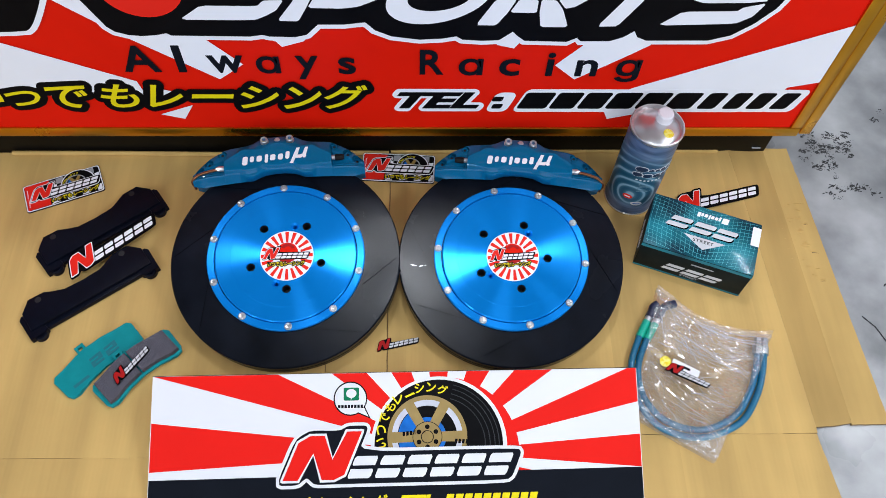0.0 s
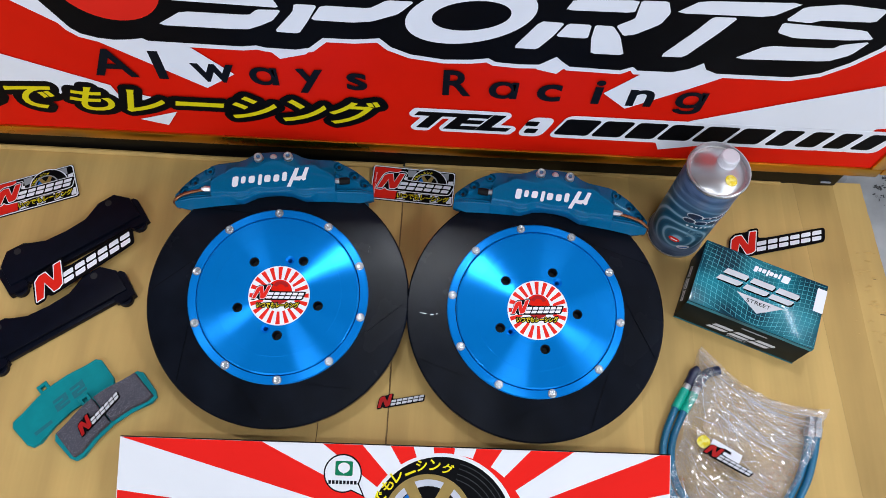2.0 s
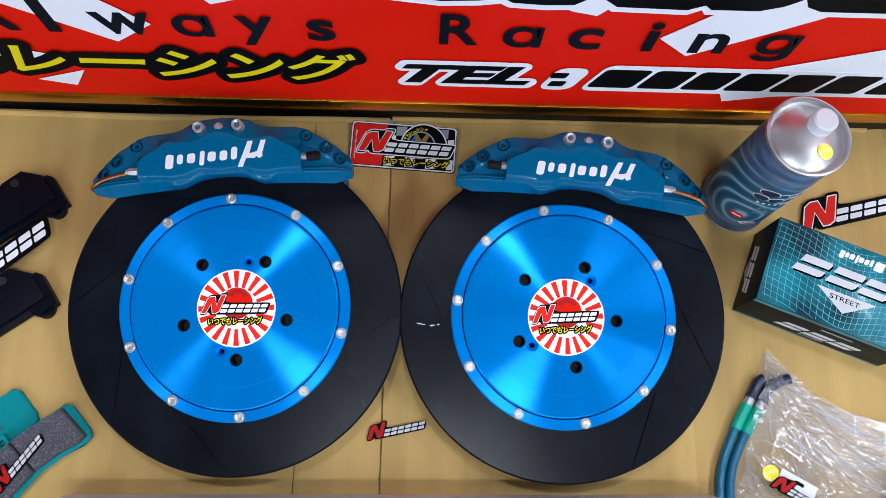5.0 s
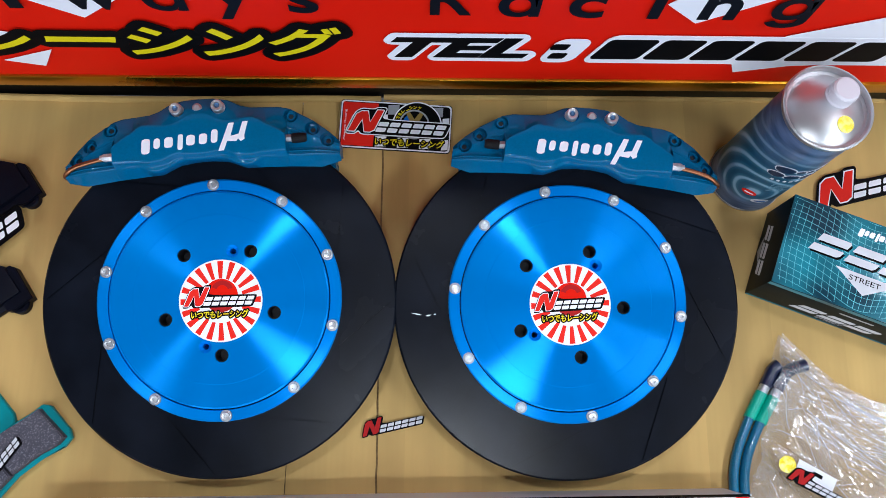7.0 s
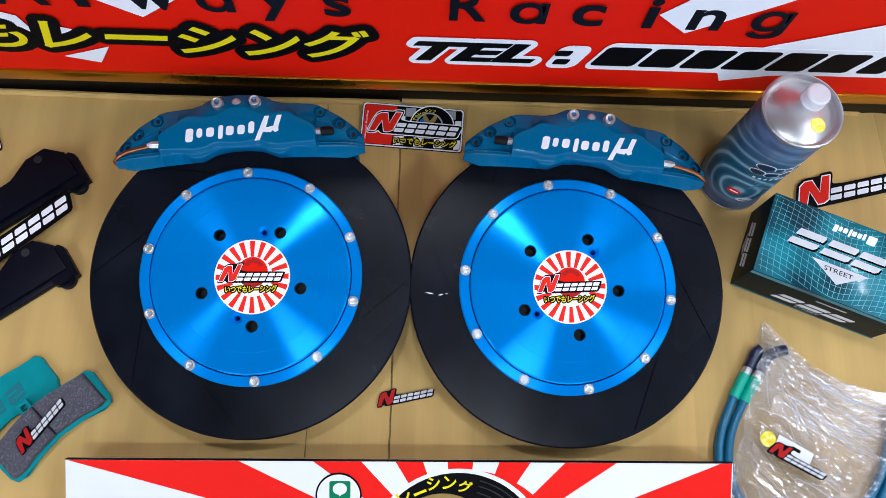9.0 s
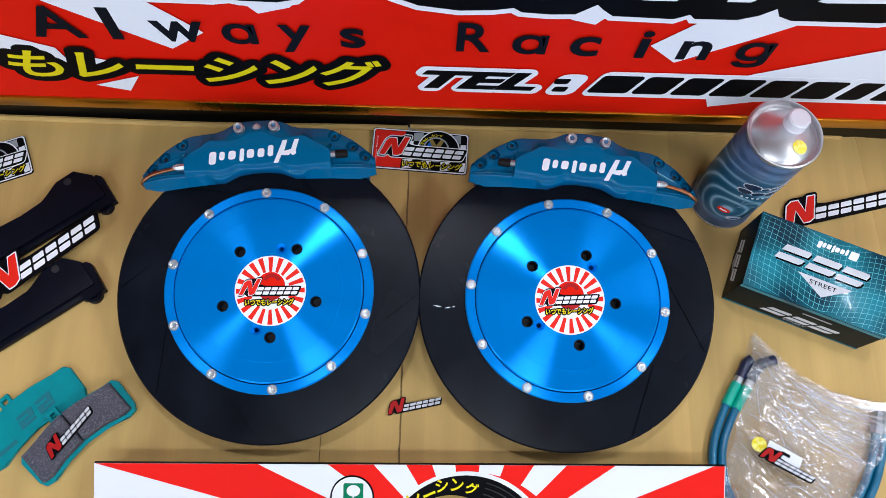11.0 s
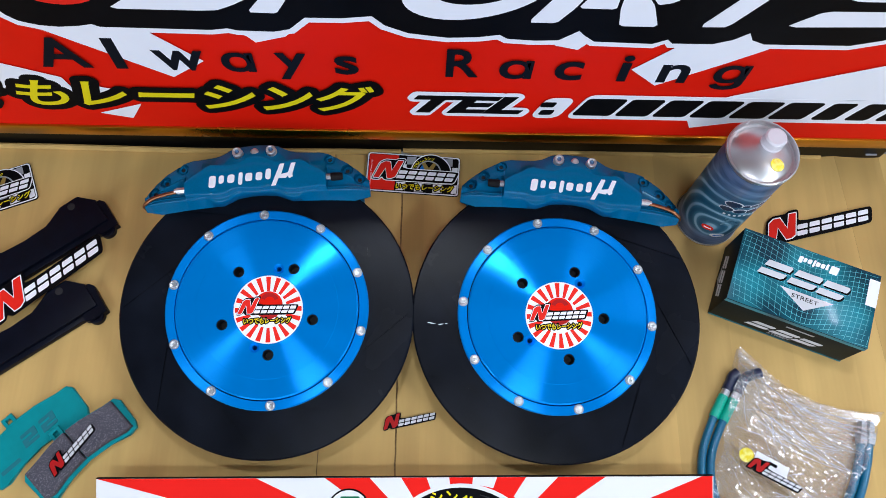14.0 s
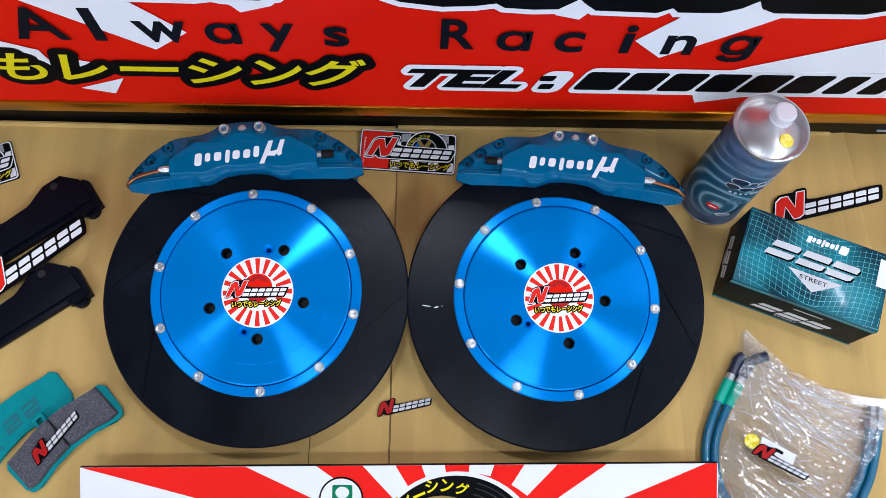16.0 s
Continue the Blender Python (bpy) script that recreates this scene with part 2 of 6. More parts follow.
def glide(points, steps=8):
    """A smooth curve through points."""
    p = [Vector(q) for q in points]
    p = [2 * p[0] - p[1]] + p + [2 * p[-1] - p[-2]]
    out = []
    for i in range(1, len(p) - 2):
        for k in range(steps):
            t = k / steps
            out.append(0.5 * (2 * p[i] + (p[i + 1] - p[i - 1]) * t + (2 * p[i - 1] - 5 * p[i] + 4 * p[i + 1] - p[i + 2]) * t * t
                              + (3 * p[i] - p[i - 1] - 3 * p[i + 1] + p[i + 2]) * t ** 3))
    return out + [p[-2]]


def tube(points, r, n=12, steps=8, bm=None):
    b = bmesh.new()
    line = glide(points, steps)
    rings = []
    for i, q in enumerate(line):
        d = (line[min(i + 1, len(line) - 1)] - line[max(i - 1, 0)]).normalized()
        s = d.cross(Vector((0, 0, 1)))
        s = s.normalized() if s.length > 1e-4 else Vector((1, 0, 0))
        u = s.cross(d)
        rings.append([b.verts.new(q + r * (math.cos(2 * math.pi * k / n) * s + math.sin(2 * math.pi * k / n) * u)) for k in range(n)])
    for a, c in zip(rings, rings[1:]):
        for k in range(n):
            b.faces.new((a[k], a[(k + 1) % n], c[(k + 1) % n], c[k]))
    b.faces.new(rings[0][::-1])
    b.faces.new(rings[-1])
    return join(bm, b)


def lettering(body, width, height, shear=0.0, bold=0.0, rise=0.0003, spacing=1.0):
    """A mesh of set type, fitted to a width and a height, its lower left corner at the origin."""
    c = bpy.data.curves.new("type", "FONT")
    c.body, c.shear, c.offset, c.space_character, c.resolution_u = body, shear, bold, spacing, 4
    ob = new("type", c)
    me = bpy.data.meshes.new_from_object(ob.evaluated_get(bpy.context.evaluated_depsgraph_get()))
    bpy.data.objects.remove(ob)
    co = np.empty(len(me.vertices) * 3)
    me.vertices.foreach_get("co", co)
    co = co.reshape(-1, 3)
    lo, hi = co.min(0), co.max(0)
    co = (co - lo) / np.maximum(hi - lo, 1e-6) * (width, height, 0)
    me.vertices.foreach_set("co", co.ravel())
    bm = bmesh.new()
    bm.from_mesh(me)
    bpy.data.meshes.remove(me)
    bmesh.ops.remove_doubles(bm, verts=bm.verts, dist=1e-6)
    out = bmesh.ops.extrude_face_region(bm, geom=bm.faces[:])
    bmesh.ops.translate(bm, verts=[v for v in out["geom"] if isinstance(v, bmesh.types.BMVert)], vec=(0, 0, rise))
    return to_mesh("type", bm)


def circle(r, n=48, c=(0, 0), a0=0.0, a1=360.0):
    full = abs(a1 - a0) >= 360
    k = n if full else n + 1
    return [(c[0] + r * math.cos(radians(a0 + (a1 - a0) * i / n)), c[1] + r * math.sin(radians(a0 + (a1 - a0) * i / n))) for i in range(k)]


def sector(r0, r1, a0, a1, c=(0, 0), n=6):
    return circle(r1, n, c, a0, a1) + circle(r0, n, c, a0, a1)[::-1]


def clip(poly, inside):
    """The part of a convex outline on the kept side of a line a*x + b*y <= c."""
    a, b, c = inside
    out = []
    for i, p in enumerate(poly):
        q = poly[(i + 1) % len(poly)]
        dp, dq = a * p[0] + b * p[1] - c, a * q[0] + b * q[1] - c
        if dp <= 0:
            out.append(p)
        if dp * dq < 0:
            t = dp / (dp - dq)
            out.append((p[0] + t * (q[0] - p[0]), p[1] + t * (q[1] - p[1])))
    return out


def grow(poly, d):
    """An outline moved outwards by d, its corners cut where they are sharp."""
    area = sum(p[0] * q[1] - q[0] * p[1] for p, q in zip(poly, poly[1:] + poly[:1]))
    s = 1 if area > 0 else -1
    out = []
    for i, p in enumerate(poly):
        e = Vector(p) - Vector(poly[i - 1])
        g = Vector(poly[(i + 1) % len(poly)]) - Vector(p)
        n0, n1 = Vector((e.y, -e.x)).normalized() * s, Vector((g.y, -g.x)).normalized() * s
        if n0.dot(n1) < 0.3:
            mid = (n0 + n1).normalized()
            convex = (e.x * g.y - e.y * g.x) * s > 0
            out += [tuple(Vector(p) + d * v) for v in ((n0, 1.15 * mid, n1) if convex else (mid,))]
        else:
            out.append(tuple(Vector(p) + d * (n0 + n1) / (1 + n0.dot(n1))))
    return out


def slant(pts, k, sx=1.0, sy=1.0, ox=0.0, oy=0.0):
    return [(ox + sx * x + k * sy * y, oy + sy * y) for x, y in pts]


def soften(poly, cut=0.16, times=2):
    """An outline with its corners rounded off."""
    for _ in range(times):
        out = []
        for p, q in zip(poly, poly[1:] + poly[:1]):
            out += [(p[0] + cut * (q[0] - p[0]), p[1] + cut * (q[1] - p[1])), (q[0] + cut * (p[0] - q[0]), q[1] + cut * (p[1] - q[1]))]
        poly = out
    return poly


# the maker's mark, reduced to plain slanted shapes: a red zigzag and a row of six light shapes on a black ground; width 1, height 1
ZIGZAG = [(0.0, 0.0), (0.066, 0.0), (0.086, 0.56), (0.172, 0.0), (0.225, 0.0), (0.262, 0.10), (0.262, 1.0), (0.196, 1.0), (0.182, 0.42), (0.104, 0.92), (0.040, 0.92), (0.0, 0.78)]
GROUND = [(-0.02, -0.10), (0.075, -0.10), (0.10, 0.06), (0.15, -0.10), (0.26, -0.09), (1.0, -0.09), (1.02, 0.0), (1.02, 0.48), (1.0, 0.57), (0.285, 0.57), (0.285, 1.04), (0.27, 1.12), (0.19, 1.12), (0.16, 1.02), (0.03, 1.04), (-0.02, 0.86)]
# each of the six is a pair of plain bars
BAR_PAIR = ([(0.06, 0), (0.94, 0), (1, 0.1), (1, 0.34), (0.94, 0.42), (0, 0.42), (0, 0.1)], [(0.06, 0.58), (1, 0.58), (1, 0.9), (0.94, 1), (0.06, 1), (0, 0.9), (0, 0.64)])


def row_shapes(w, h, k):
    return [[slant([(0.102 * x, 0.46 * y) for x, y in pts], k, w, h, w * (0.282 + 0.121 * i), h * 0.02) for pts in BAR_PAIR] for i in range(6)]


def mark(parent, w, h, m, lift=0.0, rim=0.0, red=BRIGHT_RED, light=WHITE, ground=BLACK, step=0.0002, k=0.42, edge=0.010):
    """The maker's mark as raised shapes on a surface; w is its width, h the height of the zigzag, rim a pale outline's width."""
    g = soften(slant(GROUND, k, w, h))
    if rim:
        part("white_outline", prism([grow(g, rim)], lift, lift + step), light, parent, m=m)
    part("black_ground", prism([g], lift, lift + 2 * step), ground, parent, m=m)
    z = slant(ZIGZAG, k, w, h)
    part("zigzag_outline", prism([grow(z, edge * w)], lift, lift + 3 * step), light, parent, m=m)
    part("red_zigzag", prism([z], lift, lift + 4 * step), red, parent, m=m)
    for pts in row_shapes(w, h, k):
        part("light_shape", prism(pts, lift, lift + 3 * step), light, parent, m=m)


def halo(body, width, height, shear, rim, rise=0.0003):
    """Set type grown by a rim all round, from copies laid in a ring."""
    one = lettering(body, width, height, shear, 0.02, rise)
    bm = bmesh.new()
    for i in range(32):
        a = math.radians(11.25 * i)
        b = bmesh.new()
        b.from_mesh(one)
        join(bm, b, pose(rim * math.cos(a), rim * math.sin(a), 0.000005 * i))
    bpy.data.meshes.remove(one)
    return to_mesh("type", bm)


# ---- the room ----
def slab(name, sx, sy, sz, c, material, label, category):
    ob = part(name, box(sx, sy, sz, 0, c), material)
    return tagged(ob, label, category, kind="structure")


FLOOR_Z = -0.003
slab("floor", 9.0, 9.0, 0.2, (0, 0, FLOOR_Z - 0.1), CONCRETE, "grey sealed concrete workshop floor, stained and scuffed", "floor")
# unseen walls and ceiling, added for bounced light and dark reflections
slab("wall_north", 9.0, 0.15, 3.3, (0, 4.425, 1.6), PLASTER, "unseen pale plaster wall added to bounce light", "wall")
slab("wall_south", 9.0, 0.15, 3.3, (0, -4.425, 1.6), PLASTER, "unseen pale plaster wall added to bounce light", "wall")
slab("wall_east", 0.15, 8.7, 3.3, (4.425, 0, 1.6), PLASTER, "unseen pale plaster wall added to bounce light", "wall")
slab("wall_west", 0.15, 8.7, 3.3, (-4.425, 0, 1.6), PLASTER, "unseen pale plaster wall added to bounce light", "wall")
slab("ceiling", 9.0, 9.0, 0.1, (0, 0, CEIL + 0.114), DARK_CEILING, "unseen dark ceiling added to keep reflections dark", "ceiling")

GLOW = bpy.data.materials.new("lit_tube")
GLOW.use_nodes = True
GLOW.node_tree.nodes["Principled BSDF"].inputs["Emission Color"].default_value = (0.95, 0.98, 1.0, 1)
GLOW.node_tree.nodes["Principled BSDF"].inputs["Emission Strength"].default_value = 6.0
# unseen lamps placed from highlights; the last two only added to light the sign
for lx, ly, wide, long, watts in ((-0.05, 1.32, 0.20, 0.20, 0.90), (2.5, 1.2, 0.12, 1.2, 1.4), (2.4, -0.8, 0.12, 1.2, 2.5), (-2.6, -2.0, 0.12, 1.2, 2.3), (0.08, -0.45, 0.60, 0.12, 0.95), (-1.6, -3.3, 0.12, 1.2, 0.85), (1.6, -3.3, 0.12, 1.2, 0.85)):
    panel = wide == long
    lamp = thing("ceiling_panel_lamp" if panel else "ceiling_tube_lamp", "white square ceiling panel lamp, lit" if panel else "unseen white ceiling batten lamp with a lit fluorescent tube", "ceiling lamp", pose(lx, ly, CEIL), "ceiling lamps")
    part("batten", box(wide - 0.03 + (0.08 if wide > long else 0), long + (0.05 if long >= wide else -0.03), 0.05, 0.006, (0, 0, 0.04)), PLASTER, lamp)
    if panel:
        part("diffuser", box(wide, long, 0.012, 0.003, (0, 0, 0.008)), GLOW, lamp)
    else:
        half = max(wide, long) / 2
        part("tube", lathe([(0, -half), (0.013, -half), (0.013, half), (0, half)], 16, m=pose(0, 0, 0, 90, 0, 0 if long > wide else 90)), GLOW, lamp)
    light = bpy.data.lights.new("tube_light", "AREA")
    light.shape, light.size, light.size_y, light.energy, light.color = "RECTANGLE", wide, long, TUBE_WATTS * watts, (0.89, 0.96, 1.0)
    lo = new("tube_light", light)
    lo.parent = lamp
    lo.matrix_basis = pose(0, 0, -0.02)

# broad fill light added behind the camera to brighten the upright sign
front_light = bpy.data.lights.new("added_front_fill", "AREA")
front_light.shape, front_light.size, front_light.size_y, front_light.energy, front_light.color = "RECTANGLE", 5.0, 2.6, 100.0, (0.85, 0.93, 1.0)
new("added_front_fill", front_light).matrix_basis = pose(0, -4.3, 1.5, 90, 0, 0)

# dark flecks where the floor coat has chipped
rng = random.Random(5)
fleck = bmesh.new()
for cx, cy, sx, sy, n in ((0.772, 0.892, 0.040, 0.026, 420), (0.812, 0.915, 0.018, 0.030, 110), (0.800, 0.795, 0.038, 0.013, 130), (0.765, 0.845, 0.022, 0.020, 50), (0.86, 0.66, 0.10, 0.15, 40), (0.93, 0.98, 0.1, 0.1, 40)):
    hubs = [(rng.gauss(cx, sx * 0.6), rng.gauss(cy, sy * 0.6)) for _ in range(max(4, n // 9))]
    for _ in range(n):
        hx, hy = rng.choice(hubs)
        x, y, a, r = hx + rng.gauss(0, 0.0045), hy + rng.gauss(0, 0.0030), rng.gauss(0.3, 0.7), 0.0005 + 0.0023 * rng.random() ** 2.4
        if x < 0.725:
            continue
        k = rng.randint(6, 9)
        pts = []
        for i in range(k):
            q = r * rng.uniform(0.45, 1.4)
            u, v = 1.6 * q * math.cos(6.283 * i / k), rng.uniform(0.35, 0.75) * q * math.sin(6.283 * i / k)
            pts.append((x + u * math.cos(a) - v * math.sin(a), y + u * math.sin(a) + v * math.cos(a)))
        prism([pts], FLOOR_Z, FLOOR_Z + 0.0003 + 0.0004 * rng.random(), fleck)
tagged(part("floor_chips", fleck, mat("bare_dark_concrete", (0.035, 0.036, 0.040), 0.8, 0, 0.3, 200)), "dark chips in the coat of the concrete floor", "floor chips", kind="stuff")
crack = bmesh.new()
cp = [(x + 0.014, y) for x, y in ((0.735, 0.545), (0.752, 0.525), (0.762, 0.500), (0.775, 0.488), (0.783, 0.462), (0.80, 0.45), (0.812, 0.425), (0.84, 0.40), (0.86, 0.37), (0.9, 0.34))]
for (x0, y0), (x1, y1) in zip(cp, cp[1:]):
    w = rng.uniform(0.0004, 0.0010)
    prism([[(x0 - w, y0 - w), (x1 - w, y1 - w), (x1 + w, y1 + w), (x0 + w, y0 + w)]], FLOOR_Z, FLOOR_Z + 0.0005, crack)
tagged(part("floor_crack", crack, HOLE), "thin dark crack in the concrete floor", "crack", kind="structure")


# ---- flattened cartons laid over the floor ----
def sheet(corners, top, nx, ny, seed, sag=0.0012, thick=0.005, west=0.0, east=0.0):
    """A panel of board between four corners (counter-clockwise from lower left), a little uneven, with its cut edges."""
    b = bmesh.new()
    a, c, d, e = (Vector((*p, 0)) for p in corners)
    g = []
    for j in range(ny + 1):
        row = []
        for i in range(nx + 1):
            s, t = i / nx, j / ny
            p = a * (1 - s) * (1 - t) + c * s * (1 - t) + d * s * t + e * (1 - s) * t
            edge = min(s * nx if not west else 2.0, (1 - s) * nx if not east else 2.0, t * ny, (1 - t) * ny, 2.0) / 2.0
            z = top + sag * noise.noise((p.x * 5 + seed, p.y * 5, 0)) - 0.0014 * (1 - edge) ** 2
            z += west * max(0.0, 1 - s * 1.0) ** 2 + east * max(0.0, 1 - (1 - s) * nx / 4.0) ** 2
            jag = 0.0010 * noise.noise((p.x * 70 + seed, p.y * 70, 3.0)) if edge == 0 else 0.0
            row.append(b.verts.new((p.x + jag, p.y + jag, z)))
        g.append(row)
    for j in range(ny):
        for i in range(nx):
            b.faces.new((g[j][i], g[j][i + 1], g[j + 1][i + 1], g[j + 1][i]))
    rim = g[0] + [r[-1] for r in g[1:]] + g[-1][-2::-1] + [r[0] for r in g[-2:0:-1]]
    low = [b.verts.new((v.co.x, v.co.y, max(FLOOR_Z, v.co.z - thick))) for v in rim]
    for i in range(len(rim)):
        j = (i + 1) % len(rim)
        f = b.faces.new((rim[i], low[i], low[j], rim[j]))
        f.material_index = 1
    b.faces.new(low[::-1])
    return b


carton = thing("flattened_carton", "opened brown corrugated cartons laid flat over the concrete floor", "cardboard")
for i, (name, q, top, nx, ny, west, east) in enumerate((
        ("panel", [(-1.05, 0.317), (-0.1245, 0.317), (-0.1265, 0.865), (-1.05, 0.865)], 0.0026, 54, 44, 0, 0),
        ("panel", [(-0.1234, 0.317), (-0.0300, 0.317), (-0.0320, 0.865), (-0.1254, 0.865)], 0.0026, 8, 44, 0, 0),
        ("panel", [(-0.0280, 0.3475), (0.6195, 0.3475), (0.5895, 0.885), (-0.0300, 0.868)], 0.0026, 46, 44, 0, 0.0042),
        ("flap", [(-1.02, 0.18), (-0.029, 0.18), (-0.0290, 0.3168), (-1.02, 0.3168)], 0.0024, 40, 8, 0, 0),
        ("flap", [(-0.0285, 0.235), (0.632, 0.250), (0.6195, 0.347), (-0.0285, 0.347)], 0.0024, 30, 8, 0, 0),
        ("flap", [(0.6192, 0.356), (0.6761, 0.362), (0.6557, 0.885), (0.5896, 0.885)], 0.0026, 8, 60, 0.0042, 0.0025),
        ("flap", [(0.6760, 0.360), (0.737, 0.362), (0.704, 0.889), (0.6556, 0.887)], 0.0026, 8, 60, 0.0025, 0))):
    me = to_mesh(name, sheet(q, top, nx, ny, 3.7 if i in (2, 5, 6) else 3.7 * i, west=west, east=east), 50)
    # the two flaps past the fold get the shaded copies
    me.materials.append({5: CARD_FLAP_SHADED, 6: CARD_OUTER_SHADED}.get(i, CARD))
    me.materials.append(CARD_EDGE)
    part(name, me, CARD, carton)
# dark strips added below the seams, standing in for shade in the gaps
for x0, y0, x1, y1 in ((-0.1240, 0.32, -0.1260, 0.862), (-0.0290, 0.32, -0.0310, 0.862)):
    part("seam_dark_strip", prism([[(x0 - 0.008, y0), (x0 + 0.008, y0), (x1 + 0.008, y1), (x1 - 0.008, y1)]], FLOOR_Z, -0.0010), CARD_EDGE, carton)
# crushed creases across the outer flap
creases, crease_shades = bmesh.new(), bmesh.new()
crng = random.Random(11)
for k in range(26):
    y = crng.uniform(0.60, 0.765)
    x = 0.708 - 0.063 * (y - 0.36) + crng.uniform(-0.020, 0.012)
    w = crng.uniform(0.004, 0.012)
    d = crng.uniform(-0.0015, 0.0015)
    tube([(x - w, y - d, 0.0020), (x, y, 0.0044), (x + w, y + d, 0.0020)], 0.0014, 6, 4, creases)
    # dark sliver beside every second crease, its shade put into colour
    if k % 2:
        prism([[(x - w, y - d - 0.0022), (x - 0.3 * w, y - 0.0034), (x + w, y + d - 0.0026), (x + 0.2 * w, y - 0.0018)]], 0.0020, 0.0033 + 0.0003 * crng.random(), crease_shades)
for k in range(7):
    y = 0.63 + 0.02 * k
    x = 0.672 - 0.040 * (y - 0.36) - 0.006
    tube([(x - 0.003, y, 0.0024), (x, y, 0.0042), (x + 0.003, y, 0.0024)], 0.0007, 6, 4, creases)
tagged(part("crease", creases, CARD_OUTER_SHADED, carton), kind="stuff")
tagged(part("crease_shade", crease_shades, CARD_EDGE, carton), kind="stuff")
# the turned-up hem along the back
part("hem", tube([(-0.70, 0.861, 0.006), (-0.5, 0.862, 0.0065), (-0.3, 0.862, 0.006), (-0.12, 0.866, 0.007), (-0.034, 0.868, 0.0050)], 0.0042, 8), CARD, carton)
part("hem", tube([(-0.031, 0.871, 0.0045), (0.2, 0.874, 0.005), (0.4, 0.876, 0.005), (0.57, 0.879, 0.004)], 0.0035, 8), CARD, carton)


# ---- the illuminated shop sign ----
UP = pose(0, 0, 0, 90, 0, 0)  # a print's plane turned upright, facing -y
sign = thing("shop_sign", "large red and white shop sign with gold edging on floor", "shop sign", pose(0, 0.8478, 0, 0, 0.0, 0.6))
SX0, SX1, SZ0, SZ1 = -1.0, 0.660, 0.1025, 0.74
part("face", box(SX1 - SX0, 0.010, SZ1 - SZ0, 0, ((SX0 + SX1) / 2, 0.006, (SZ0 + SZ1) / 2)), RED, sign, "glossy red printed face")
part("casing", box(SX1 - SX0 + 0.080, 0.085, SZ1 - SZ0 + 0.036, 0.003, ((SX0 + SX1) / 2, 0.058, (SZ0 + SZ1) / 2)), GOLD, sign)
for c, sx, sz in (((SX0 + SX1) / 2, SX1 - SX0 + 0.040, 0.021),):
    part("edging", box(sx, 0.016, sz, 0.002, (c, 0.006, SZ0 - 0.0115)), GOLD, sign, "gold aluminium edging")
    part("edging", box(sx, 0.016, sz, 0.002, (c, 0.006, SZ1 + 0.0115)), GOLD, sign, "gold aluminium edging")
for x, s in ((SX1, 1), (SX0, -1)):
    part("edging", box(0.0205, 0.019, SZ1 - SZ0, 0.0015, (x + s * 0.0108, 0.0070, (SZ0 + SZ1) / 2)), GOLD, sign, "gold aluminium edging")
    part("edging", box(0.020, 0.022, SZ1 - SZ0 + 0.03, 0.002, (x + s * 0.031, 0.0085, (SZ0 + SZ1) / 2)), GOLD, sign, "gold aluminium edging")
part("base_rail", box(1.66, 0.04, 0.082, 0.003, (-0.17, 0.046, 0.037 + FLOOR_Z + 0.002)), FRAME_BLACK, sign, "black steel base rail")
part("base_rail", box(1.66, 0.04, 0.082, 0.003, (-0.17, 0.12, 0.037 + FLOOR_Z + 0.002)), FRAME_BLACK, sign)
part("base_tab", box(0.016, 0.003, 0.0022, 0.0006, (0.640, 0.0250, 0.014)), GREY_PRINT, sign, "white plastic end tab")
for x in (-0.63, -0.36, -0.09, 0.17, 0.43):
    part("rivet", lathe([(0, 0.0012), (0.002, 0.001), (0.003, 0)], 10, m=UP), STEEL, sign, m=pose(x, 0.0255, 0.055))


def on_sign(x, z, lift=0.001):
    return pose(x, -lift, z) @ UP


# white rays
for ray in ([(-0.9, 0.4324), (-0.588, 0.2939), (-0.418, 0.2144), (-0.412, 0.1815), (-0.9, 0.1824)],
            [(-0.384, 0.1967), (-0.369, 0.1916), (-0.385, 0.1796)],
            [(-0.401, 0.1373), (-0.345, 0.1597), (-0.365, 0.1261)],
            [(-0.52, 0.4056), (-0.431, 0.328), (-0.398, 0.301), (-0.289, 0.2202), (-0.248, 0.2525), (-0.292, 0.3019), (-0.29, 0.3275), (-0.42, 0.3564)],
            [(-0.205, 0.3063), (-0.192, 0.3006), (-0.184, 0.2893), (-0.151, 0.3009), (-0.14, 0.3138)],
            [(0.13, 0.3011), (0.135, 0.2953), (0.16, 0.2886), (0.168, 0.3002), (0.17, 0.3114), (0.157, 0.3343), (0.145, 0.3112)],
            [(0.25, 0.3071), (0.264, 0.2952), (0.228, 0.2533), (0.263, 0.2222), (0.33, 0.2698), (0.366, 0.2972), (0.36, 0.3131), (0.334, 0.3258)],
            [(0.363, 0.2033), (0.467, 0.2513), (0.66, 0.3376), (0.66, 0.2171), (0.612, 0.2046), (0.6, 0.1651), (0.545, 0.1563), (0.387, 0.1415), (0.335, 0.1268), (0.325, 0.1484), (0.33, 0.1828)]):
    part("white_ray", prism([ray], 0, 0.0006), WHITE, sign, m=on_sign(0, 0))
